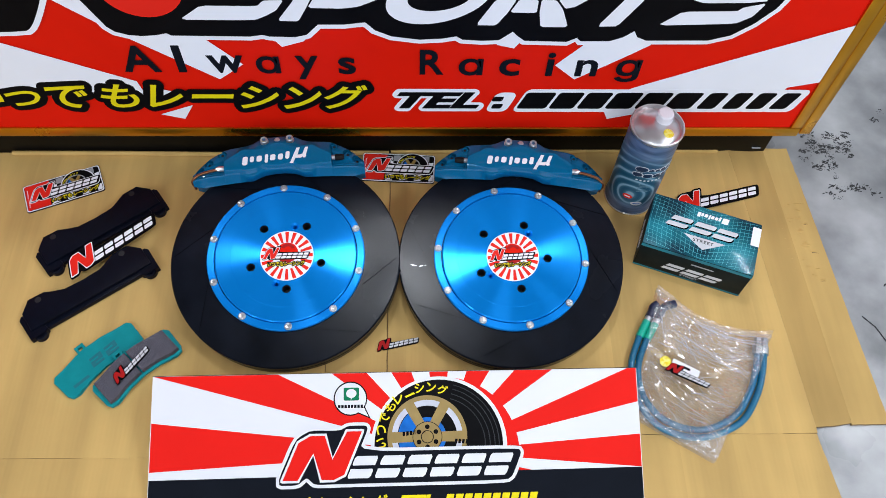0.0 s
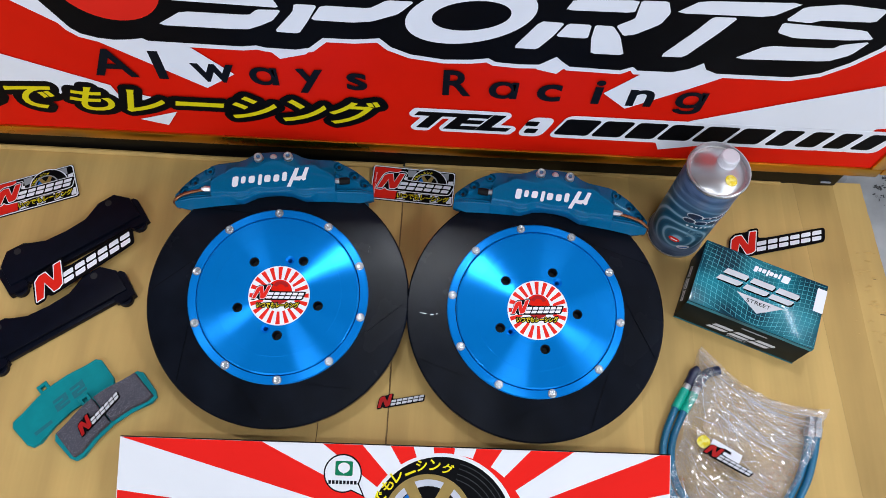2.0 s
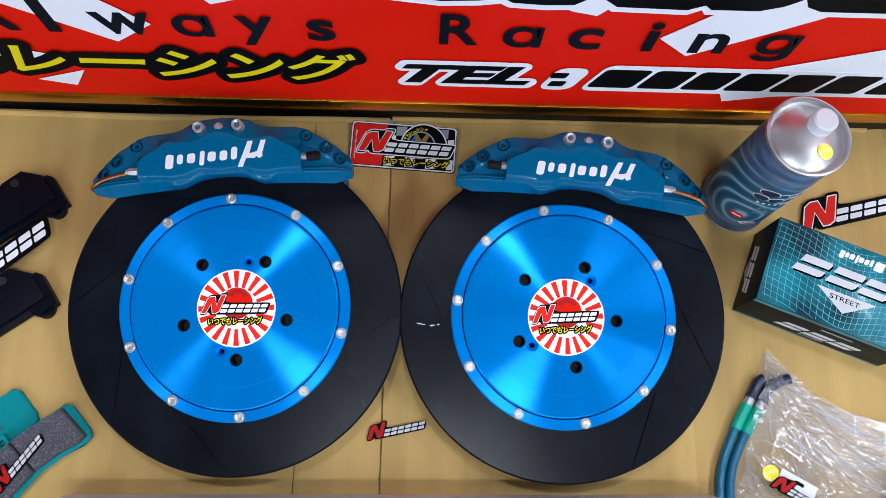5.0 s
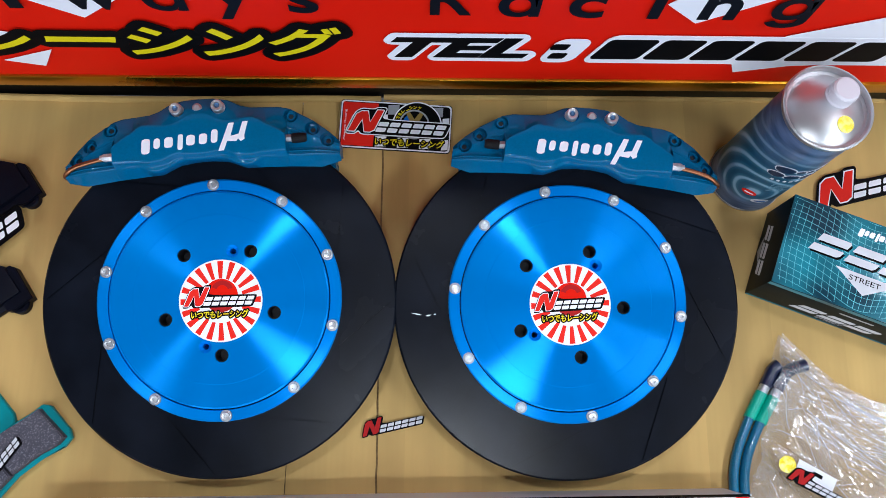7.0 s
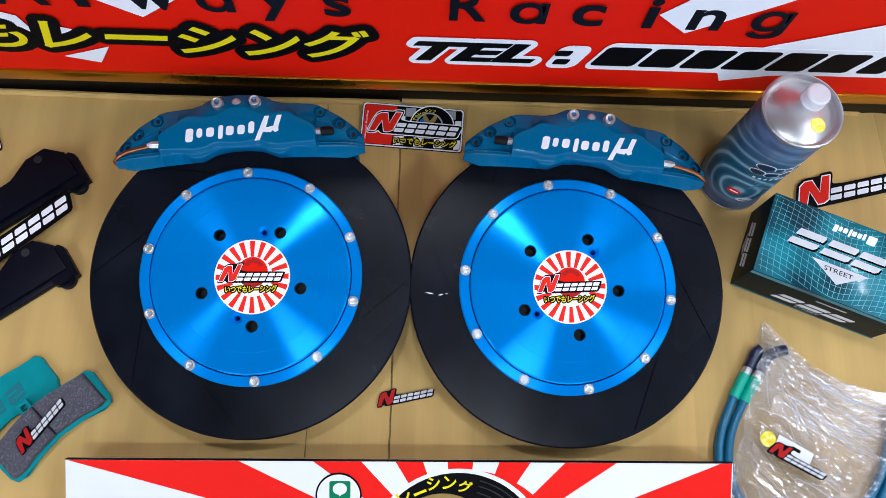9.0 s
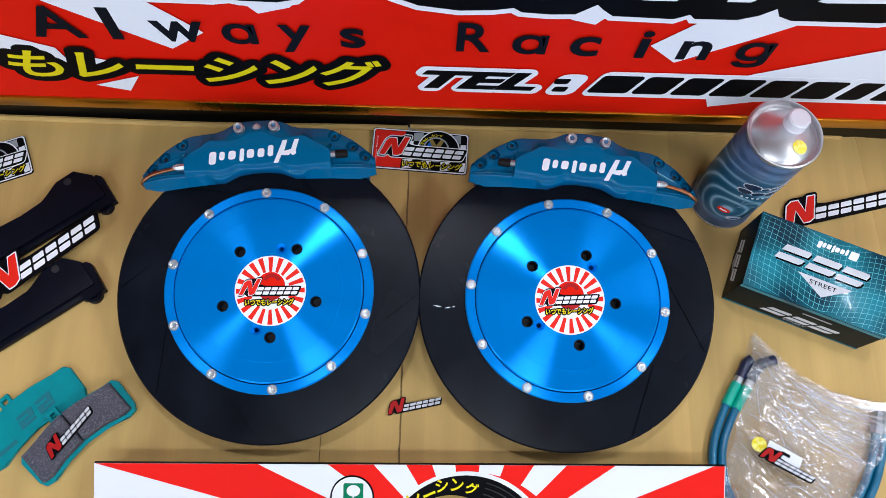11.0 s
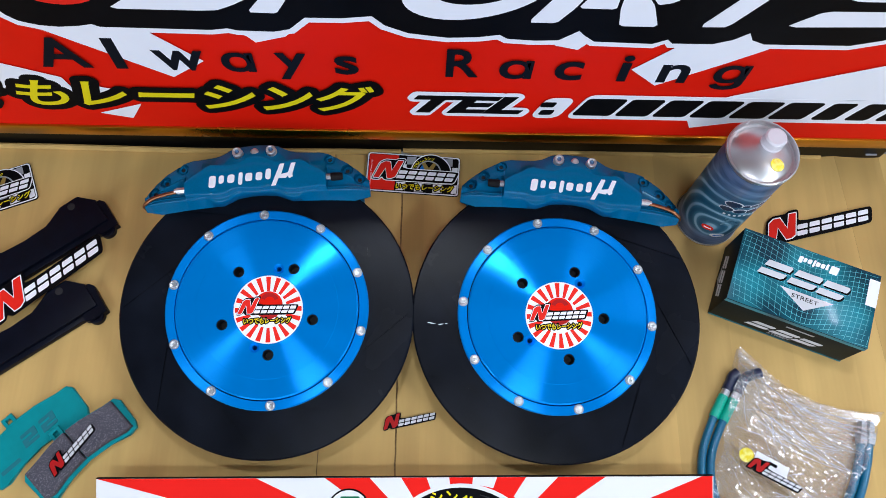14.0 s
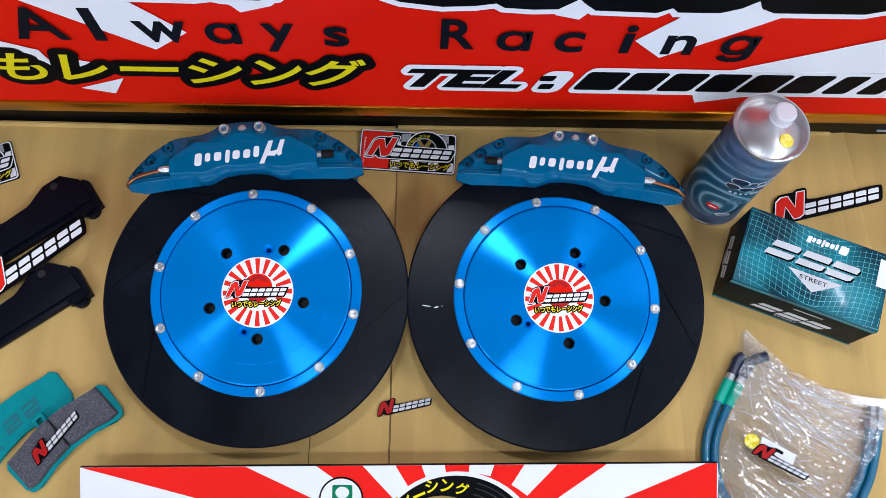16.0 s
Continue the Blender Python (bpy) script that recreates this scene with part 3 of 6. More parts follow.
# the big mark: black grounds with pale rims, broken light bars, a ring and a red disc
blob = [(-0.9, 0.4924), (-0.5, 0.4458), (-0.446, 0.3742), (-0.427, 0.3281), (-0.418, 0.3184), (-0.4, 0.3121), (-0.381, 0.3101), (-0.36, 0.3124), (-0.346, 0.3159), (-0.339, 0.3115), (-0.227, 0.3103), (-0.209, 0.3137), (-0.199, 0.3105), (-0.162, 0.3097), (-0.145, 0.3144), (-0.127, 0.3341), (-0.09, 0.3344), (-0.059, 0.339), (-0.046, 0.324), (-0.022, 0.3121), (0.019, 0.3058), (0.052, 0.3082), (0.073, 0.3129), (0.082, 0.3063), (0.111, 0.3042), (0.136, 0.3057), (0.155, 0.3225), (0.162, 0.3149), (0.174, 0.3048), (0.237, 0.303), (0.251, 0.3111), (0.258, 0.3044), (0.301, 0.3048), (0.32, 0.3128), (0.334, 0.3252), (0.341, 0.313), (0.356, 0.3063), (0.449, 0.3071), (0.48, 0.3176), (0.506, 0.3401), (0.528, 0.3692), (0.545, 0.4146), (0.57, 0.5048), (0.57, 0.6048), (-0.9, 0.5923)]
block = [(-0.9, 0.3124), (-0.547, 0.3152), (-0.53, 0.3271), (-0.501, 0.3735), (-0.47, 0.436), (-0.9, 0.4324)]
block = soften(block, 0.22, 2)
for ground in (blob, block):
    part("mark_outline", prism([grow(ground, 0.0080)], 0, 0.0009), WHITE, sign, m=on_sign(0, 0))
for ground in (blob, block):
    part("mark_ground", prism([ground], 0, 0.0012), BLACK, sign, m=on_sign(0, 0))
part("mark_disc", prism([circle(0.060, 40, (-0.362, 0.4065))], 0, 0.0015), BRIGHT_RED, sign, m=on_sign(0, 0))
part("mark_ring", prism([slant(circle(1, 48), 0.5, 0.070, 0.0500, 0.0455, 0.3865)], 0, 0.0016), WHITE, sign, m=on_sign(0, 0))
part("mark_ring_core", prism([slant(circle(1, 40), 0.5, 0.043, 0.0252, 0.0465, 0.3865)], 0, 0.0019), BLACK, sign, m=on_sign(0, 0))
for bar in ([(-0.32, 0.3423), (-0.233, 0.342), (-0.213, 0.3431), (-0.196, 0.3516), (-0.182, 0.3607), (-0.17, 0.3788), (-0.198, 0.3776), (-0.208, 0.3675), (-0.286, 0.368)],
            [(-0.3, 0.3859), (-0.207, 0.3836), (-0.172, 0.3828), (-0.178, 0.3988), (-0.26, 0.4102)],
            [(-0.183, 0.3413), (-0.154, 0.3404), (-0.142, 0.3615), (-0.128, 0.3901), (-0.154, 0.3899), (-0.157, 0.3775)],
            [(-0.138, 0.3653), (-0.09, 0.3645), (-0.067, 0.3682), (-0.037, 0.3827), (-0.018, 0.4045), (-0.049, 0.4041), (-0.069, 0.3895), (-0.124, 0.3901)],
            [(0.1, 0.3352), (0.129, 0.335), (0.144, 0.3595), (0.154, 0.3831), (0.126, 0.3838)],
            [(0.147, 0.3595), (0.185, 0.3588), (0.185, 0.3823), (0.158, 0.3826)],
            [(0.189, 0.3593), (0.194, 0.3324), (0.234, 0.3326), (0.222, 0.3653), (0.21, 0.382), (0.189, 0.3823)],
            [(0.225, 0.3671), (0.238, 0.3705), (0.262, 0.3898), (0.268, 0.4089), (0.261, 0.4263), (0.231, 0.4256), (0.231, 0.4056), (0.231, 0.3966), (0.213, 0.383)],
            [(0.151, 0.4046), (0.228, 0.4061), (0.229, 0.4256), (0.157, 0.4211)],
            [(0.277, 0.3339), (0.306, 0.3346), (0.333, 0.3821), (0.345, 0.4069), (0.317, 0.4062), (0.305, 0.3818)],
            [(0.273, 0.4094), (0.38, 0.4112), (0.408, 0.4353), (0.295, 0.4301)],
            [(0.365, 0.3366), (0.478, 0.3409), (0.499, 0.3545), (0.51, 0.3791), (0.48, 0.3714), (0.473, 0.3643), (0.395, 0.3628)],
            [(0.42, 0.3789), (0.482, 0.3799), (0.511, 0.3836), (0.496, 0.3973), (0.425, 0.4015), (0.397, 0.4028), (0.398, 0.3864)],
            [(0.398, 0.4073), (0.427, 0.405), (0.438, 0.4105), (0.498, 0.4115), (0.502, 0.432), (0.45, 0.4368), (0.41, 0.4293)]):
    part("mark_bar", prism([soften(bar, 0.10, 1)], 0, 0.0016), WHITE, sign, m=on_sign(0, 0))
# slogan
for body, x, z, w, h in (("A", -0.4285, 0.236, 0.056, 0.0545), ("l", -0.3475, 0.2355, 0.0125, 0.056), ("w", -0.3005, 0.2345, 0.0545, 0.037), ("\u0251", -0.2285, 0.2335, 0.036, 0.0365),
                         ("y", -0.1685, 0.221, 0.0345, 0.05), ("s", -0.1045, 0.2325, 0.0265, 0.0355), ("R", 0.0195, 0.2322, 0.037, 0.0525), ("\u0251", 0.0795, 0.2305, 0.0375, 0.036),
                         ("c", 0.142, 0.23, 0.032, 0.0365), ("i", 0.2145, 0.23, 0.012, 0.05), ("n", 0.261, 0.2295, 0.034, 0.0355), ("\u0261", 0.324, 0.217, 0.0385, 0.0485)):
    part("letter", lettering(body, w, h, 0, 0.02), INK, sign, m=on_sign(x, z, 0.0016))
KANA = "いつでもレーシング"
for ch, x0, x1, z0, z1 in zip(KANA, (-0.716, -0.632, -0.5655, -0.4845, -0.413, -0.3425, -0.2680, -0.1990, -0.1330), (-0.637, -0.578, -0.501, -0.4255, -0.355, -0.2745, -0.2035, -0.1360, -0.0625),
                             (0.158, 0.158, 0.1535, 0.1545, 0.1555, 0.1765, 0.153, 0.152, 0.152), (0.198, 0.193, 0.2055, 0.2085, 0.2075, 0.1865, 0.2055, 0.2040, 0.2085)):
    part("slogan_outline", halo(ch, x1 - x0, z1 - z0, 0.25, 0.0112), BLACK, sign, m=on_sign(x0, z0, 0.0014))
    part("slogan_letter", lettering(ch, x1 - x0, z1 - z0, 0.25, 0.018, 0.0004), YELLOW, sign, m=on_sign(x0, z0, 0.0018))


def rounded_bar(x, z, w, h, k, r, n=4):
    pts = []
    for cx, cy, a in ((w - r, h - r, 0), (r, h - r, 90), (r, r, 180), (w - r, r, 270)):
        pts += circle(r, n, (cx, cy), a, a + 90)
    return slant(pts, k, 1, 1, x, z)


part("caption_outline", halo("TEL", 0.1345, 0.0385, 0.35, 0.0075), WHITE, sign, m=on_sign(-0.0165, 0.1535, 0.0014))
part("caption", lettering("TEL", 0.1345, 0.0385, 0.35, 0.045, 0.0004), BLACK, sign, m=on_sign(-0.0165, 0.1535, 0.0018))
part("colon_outline", prism([rounded_bar(0.1275, 0.1450, 0.0345, 0.0460, 0.35, 0.011)], 0, 0.0009), WHITE, sign, m=on_sign(0, 0))
for z in (0.1535, 0.1710):
    part("colon_dot", prism([rounded_bar(0.1365, z, 0.0165, 0.0110, 0.35, 0.0025)], 0, 0.0013), BLACK, sign, m=on_sign(0, 0))
# the number: ten plain slanted bars on a pale ground that is notched between the last of them
part("number_outline", prism([rounded_bar(0.1720, 0.1450, 0.3860, 0.0540, 0.38, 0.010)], 0, 0.0009), WHITE, sign, m=on_sign(0, 0))
for i, (x, w) in enumerate(((0.1785, 0.0480), (0.2315, 0.0410), (0.2780, 0.0410), (0.3245, 0.0440), (0.3740, 0.0440), (0.4235, 0.0440), (0.4780, 0.0300), (0.5205, 0.0290), (0.5600, 0.0290), (0.6000, 0.0290))):
    if i > 5:
        part("number_outline", prism([rounded_bar(x - 0.008, 0.1455, w + 0.020, 0.0535, 0.38 if i < 9 else 0.30, 0.009)], 0, 0.0007 + 0.00004 * i), WHITE, sign, m=on_sign(0, 0))
    part("number_bar", prism([rounded_bar(x, 0.1535, w, 0.0385, 0.38, 0.005)], 0, 0.0013), BLACK, sign, m=on_sign(0, 0))


# ---- brake rotors with calipers ----
def ring_with_slots(sense, first, sweep):
    """The upper friction ring, with eight straight slots cut into its face."""
    b = lathe([(0.100, -0.006), (0.1772, -0.006), (0.1792, -0.008), (0.1792, -0.0165), (0.100, -0.0165), (0.100, -0.006)], 128)
    me = to_mesh("ring", b)
    ring = new("ring", me)
    c = bmesh.new()
    for k in range(8):
        a0, a1 = radians(first + 45 * k), radians(first + 45 * k + sense * sweep)
        p0, p1 = Vector((0.1745 * math.cos(a0), 0.1745 * math.sin(a0), 0)), Vector((0.127 * math.cos(a1), 0.127 * math.sin(a1), 0))
        d = p1 - p0
        join(c, box(d.length, 0.0016, 0.004, 0), pose(*((p0 + p1) / 2).xy, -0.006, 0, 0, math.degrees(math.atan2(d.y, d.x))))
    cutter = new("cutter", to_mesh("cutter", c))
    mod = ring.modifiers.new("slots", "BOOLEAN")
    mod.object, mod.solver = cutter, "EXACT"
    out = bpy.data.meshes.new_from_object(ring.evaluated_get(bpy.context.evaluated_depsgraph_get()))
    bpy.data.objects.remove(ring)
    bpy.data.objects.remove(cutter)
    return smooth(out, 30)


def rotor(x, y, z, tilt, turn, bolt0, hole0, pins, sense, first):
    r = thing("brake_rotor", "dark slotted brake rotor with blue anodised hat on cardboard", "brake rotor", pose(x, y, z, tilt, turn), "pair of brake rotors")
    part("upper_ring", ring_with_slots(sense, first, 23 if sense < 0 else 28), ROTOR, r, "dark coated slotted friction ring", pose(0, -0.0013, 0))
    part("lower_ring", lathe([(0.100, -0.0265), (0.1785, -0.0265), (0.1785, -0.037), (0.1765, -0.039), (0.100, -0.039), (0.100, -0.0265)], 128), ROTOR, r)
    vanes = bmesh.new()
    for k in range(48):
        join(vanes, box(0.066, 0.004, 0.0104, 0), pose(0, 0, 0, 0, 0, 7.5 * k) @ pose(0.142, 0, -0.0215, 0, 0, 20))
    tagged(part("cooling_vane", vanes, ROTOR, r), kind="stuff")
    # hat: flange, fine groove, raised centre plate
    part("hat_flange", lathe([(0.1117, -0.004), (0.1117, -0.0005), (0.1121, 0.0), (0.1216, 0.0), (0.1231, -0.0016), (0.1231, -0.006), (0.1117, -0.006), (0.1117, -0.004)], 128), HAT_RIM, r, "blue anodised flange")
    plate = lathe([(0, 0.0022), (0.034, 0.0022), (0.0860, 0.0022), (0.0862, 0.00205), (0.1085, 0.0017), (0.1104, 0.0004), (0.1108, -0.004), (0.095, -0.030), (0.030, -0.030), (0.030, -0.010), (0, -0.010)], 128)
    hat = new("hat", to_mesh("hat", plate))
    c = bmesh.new()
    for k in range(5):
        a = radians(hole0 + 72 * k)
        lathe([(0, -0.04), (0.0066, -0.04), (0.0066, 0.0013), (0.0076, 0.004), (0, 0.004)], 28, c, pose(0.05715 * math.cos(a), 0.05715 * math.sin(a), 0))
    for a, rad in pins:
        lathe([(0, -0.04), (0.0030, -0.04), (0.0030, -0.0016), (0.0068, 0.0026), (0.0068, 0.004), (0, 0.004)], 24, c, pose(rad * math.cos(radians(a)), rad * math.sin(radians(a)), 0))
    cutter = new("cutter", to_mesh("cutter", c))
    mod = hat.modifiers.new("bores", "BOOLEAN")
    mod.object, mod.solver = cutter, "EXACT"
    me = smooth(bpy.data.meshes.new_from_object(hat.evaluated_get(bpy.context.evaluated_depsgraph_get())), 25)
    bpy.data.objects.remove(hat)
    bpy.data.objects.remove(cutter)
    part("hat", me, HAT, r, "blue anodised turned aluminium hat")
    for k in range(5):
        a = radians(hole0 + 72 * k)
        part("stud_bore", lathe([(0.0064, -0.026), (0.0064, 0.0008), (0.0062, 0.0008), (0.0062, -0.020), (0, -0.020), (0, -0.026), (0.0064, -0.026)], 24), HOLE, r, "dark stud hole", pose(0.05715 * math.cos(a), 0.05715 * math.sin(a), 0))
    for k in range(10):
        a = bolt0 + 36 * k
        bolt = part("bolt", lathe([(0, 0.0022), (0.0015, 0.0022), (0.0017, 0.0038), (0.0036, 0.0041), (0.0042, 0.0034), (0.0040, 0.0014), (0.0050, 0.0012), (0.0052, 0.0), (0, 0.0)], 20), STEEL, r, "bright socket-head bolt", pose(0.11725 * math.cos(radians(a)), 0.11725 * math.sin(radians(a)), 0))
        part("nut", lathe([(0.0043, 0.0002), (0.0060, 0.0002), (0.0060, 0.0010), (0.0057, 0.0014), (0.0043, 0.0014), (0.0043, 0.0002)], 18), NUT, bolt)
    # round centre sticker
    st = part("centre_sticker", prism([circle(0.0418, 64)], 0.0022, 0.0026), WHITE, r, "round white sticker with red rays", pose(0.0018, -0.0020, 0))
    flat = Matrix.Rotation(radians(-turn), 4, "Z")
    for k in range(20):
        a = 18 * k + 3
        part("red_ray", prism([sector(0.0225, 0.0402, a - 4.3, a + 4.3, n=3)], 0.0026, 0.0027), BRIGHT_RED, st)
    part("red_disc", prism([circle(0.0170, 32, (0, 0.0052))], 0.0026, 0.00275), RED, st)
    part("dark_arch", prism([sector(0.0062, 0.0110, 20, 160, (0.001, 0.0095), 10)], 0.0026, 0.00285), DARK_RED, st)
    part("dark_foot", prism([sector(0.0, 0.0168, 195, 345, (0, 0.0052), 12)], 0.0026, 0.00280), DARK_RED, st)
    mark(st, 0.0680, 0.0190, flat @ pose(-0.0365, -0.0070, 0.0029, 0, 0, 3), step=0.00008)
    part("slogan_outline", halo(KANA, 0.057, 0.0078, 0.1, 0.0014, 0.0002), BLACK, st, m=pose(-0.0285, -0.0190, 0.0027, 0, 0, 3))
    part("slogan", lettering(KANA, 0.057, 0.0078, 0.1, 0.02, 0.0002), YELLOW, st, m=pose(-0.0285, -0.0190, 0.0030, 0, 0, 3))
    return r


def table(rows):
    us, vs = [r[0] / 1000 for r in rows], [r[1] / 1000 for r in rows]
    return lambda u: float(np.interp(u, us, vs))


# outlines of the caliper, millimetres along and across it
def mirrored(rows):
    return table([(-u, v) for u, v in rows[::-1]] + rows)


BACK = mirrored([(0.1, 202), (16, 201.5), (28, 199), (40, 192.5), (50, 190), (79, 189.5), (89, 187), (111, 173.5), (125, 162.5), (134, 154), (141, 146)])
PLATE = mirrored([(0.1, 185), (8, 184), (14, 181.5), (20, 178), (25, 176), (33, 175), (43, 175.8), (54, 176.7), (60, 174), (65, 170), (74, 165.5), (82, 160), (86, 156)])
SILL = mirrored([(0.1, 142.7), (12, 143.5), (20, 145), (27, 143.8), (34, 140), (43, 138.4), (50, 138), (58, 139), (63, 139.2), (86, 139.8)])
WAVE = mirrored([(0.1, 139.8), (8, 140.5), (14, 141.2), (21, 140.5), (28, 137.5), (33, 133.8), (43, 131.2), (51, 131.6), (57, 135), (62, 137), (72, 136.4), (86, 136), (131, 134), (141, 134)])
FRONT = mirrored([(0.1, 146), (8, 146), (24, 144), (42, 136), (60, 135.5), (86, 134), (118, 131), (141, 137)])
RIDGE = mirrored([(0.1, 167), (86, 167), (120, 152), (141, 141.5)])
END_BOLTS = ((0.0905, 0.1785), (0.1115, 0.1635), (0.1260, 0.1515))


def caliper_body():
    """Upper half and bridge, lofted along its length: a flat name plate, a shoulder that falls to the back, low triangular ends; then the bolt seats are cut."""
    b = bmesh.new()
    rings = []
    us = sorted([*np.linspace(-0.1375, 0.1375, 111), -0.0868, -0.0852, 0.0852, 0.0868])
    for u in us:
        vb, vf = BACK(u) + 0.001, FRONT(u)
        end = 0.0 if abs(u) < 0.0860 else 1.0
        tip = max(0.0, (abs(u) - 0.112) / 0.029)
        fall = min(1.0, max(0.0, (abs(u) - 0.030) / 0.060))
        fall = fall * fall * (3 - 2 * fall)
        zt = 0.033 - 0.0125 * end - 0.006 * tip
        zl = 0.0222 - 0.0075 * fall - 0.006 * tip
        vr = min(PLATE(u) if end < 0.5 else RIDGE(u), vb - 0.004)
        zs = min(zt - 0.0004, 0.0318 - 0.0105 * fall - 0.006 * tip)
        inner = max(min(math.sqrt(max(0.181 ** 2 - u * u, 0.0001)), vb - 0.006), vf + 0.004)
        lip = 0.006 - 0.004 * tip
        zr = 0.0225 - 0.007 * tip
        ve = min(vr + 0.0022, vb - 0.0030)
        lo = vf - 0.0062
        wv = max(WAVE(u), lo + 0.0004)
        brow = max(wv - 0.0008, lo + 0.0001)
        if end < 0.5:
            pl = SILL(u)
            mid = 0.5 * (pl + wv)
            front = [(pl + 0.0030, zt), (pl + 0.0010, zt - 0.0006), (pl, zt - 0.0020), (mid + 0.0006, 0.0266), (mid - 0.0004, 0.0256), (wv + 0.0012, 0.0252), (wv, 0.0242), (brow, 0.0220)]
        else:
            f = min(1.0, max(0.25, (vr - 0.003 - wv) / 0.0125))
            zc = zt - 0.0022
            front = [(wv + 0.0100 * f, zc), (wv + 0.0080 * f, zc + 0.0004), (wv + 0.0050 * f, zr + 0.0004), (wv + 0.0040 * f, zr - 0.0002), (wv + 0.0030 * f, zr + 0.0006), (wv + 0.0012 * f, zr + 0.0010), (wv, zr), (brow, zr - 0.0022)]
        ring = [(vb, -0.030), (vb, zl - 0.005), (vb - 0.0008, zl - 0.0018), (vb - 0.0026, zl), (ve, zs), (vr + 0.0004, zt - 0.0007), (vr - 0.0006, zt), (vr - 0.0022, zt if end < 0.5 else zt - 0.0006), *front, (lo, lip + 0.003), (vf - 0.004, lip), (vf + 0.002, -0.002), (inner, -0.003), (inner, -0.030)]
        rings.append([b.verts.new((u, v, z)) for v, z in ring])
    n = len(rings[0])
    for a, c in zip(rings, rings[1:]):
        for k in range(n):
            b.faces.new((a[k], a[(k + 1) % n], c[(k + 1) % n], c[k]))
    b.faces.new(rings[0][::-1])
    b.faces.new(rings[-1])
    body_ = new("body", to_mesh("body", b))
    c = bmesh.new()
    for k in (1, -1):
        lathe([(0, 0.0250), (0.0076, 0.0250), (0.0080, 0.06), (0, 0.06)], 32, c, pose(k * 0.0205, 0.1905, 0))
        for i, (u, v) in enumerate(END_BOLTS):
            floor_z = 0.0100 - 0.0028 * i
            lathe([(0, floor_z), (0.0073, floor_z), (0.0077, floor_z + 0.03), (0, floor_z + 0.03)], 32, c, pose(k * u, v, 0))
    cutter = new("cutter", to_mesh("cutter", c))
    mod = body_.modifiers.new("seats", "BOOLEAN")
    mod.object, mod.solver = cutter, "EXACT"
    out = bpy.data.meshes.new_from_object(body_.evaluated_get(bpy.context.evaluated_depsgraph_get()))
    bpy.data.objects.remove(body_)
    bpy.data.objects.remove(cutter)
    out.materials.clear()
    return smooth(out, 46)


def caliper_lower():
    b = bmesh.new()
    rings = []
    for u in np.linspace(-0.128, 0.128, 41):
        vb, vf = BACK(u), FRONT(u)
        inner = max(min(math.sqrt(0.181 ** 2 - u * u), vb - 0.006), vf + 0.004)
        ring = [(vb, -0.0302), (inner, -0.0302), (inner, -0.043), (vf, -0.044), (vf, -0.076), (vf + 0.01, -0.083), (vb - 0.02, -0.083), (vb, -0.070)]
        rings.append([b.verts.new((u, v, z)) for v, z in ring])
    n = len(rings[0])
    for a, c in zip(rings, rings[1:]):
        for k in range(n):
            b.faces.new((a[k], a[(k + 1) % n], c[(k + 1) % n], c[k]))
    b.faces.new(rings[0][::-1])
    b.faces.new(rings[-1])
    return b


CALIPER_BODY = caliper_body()


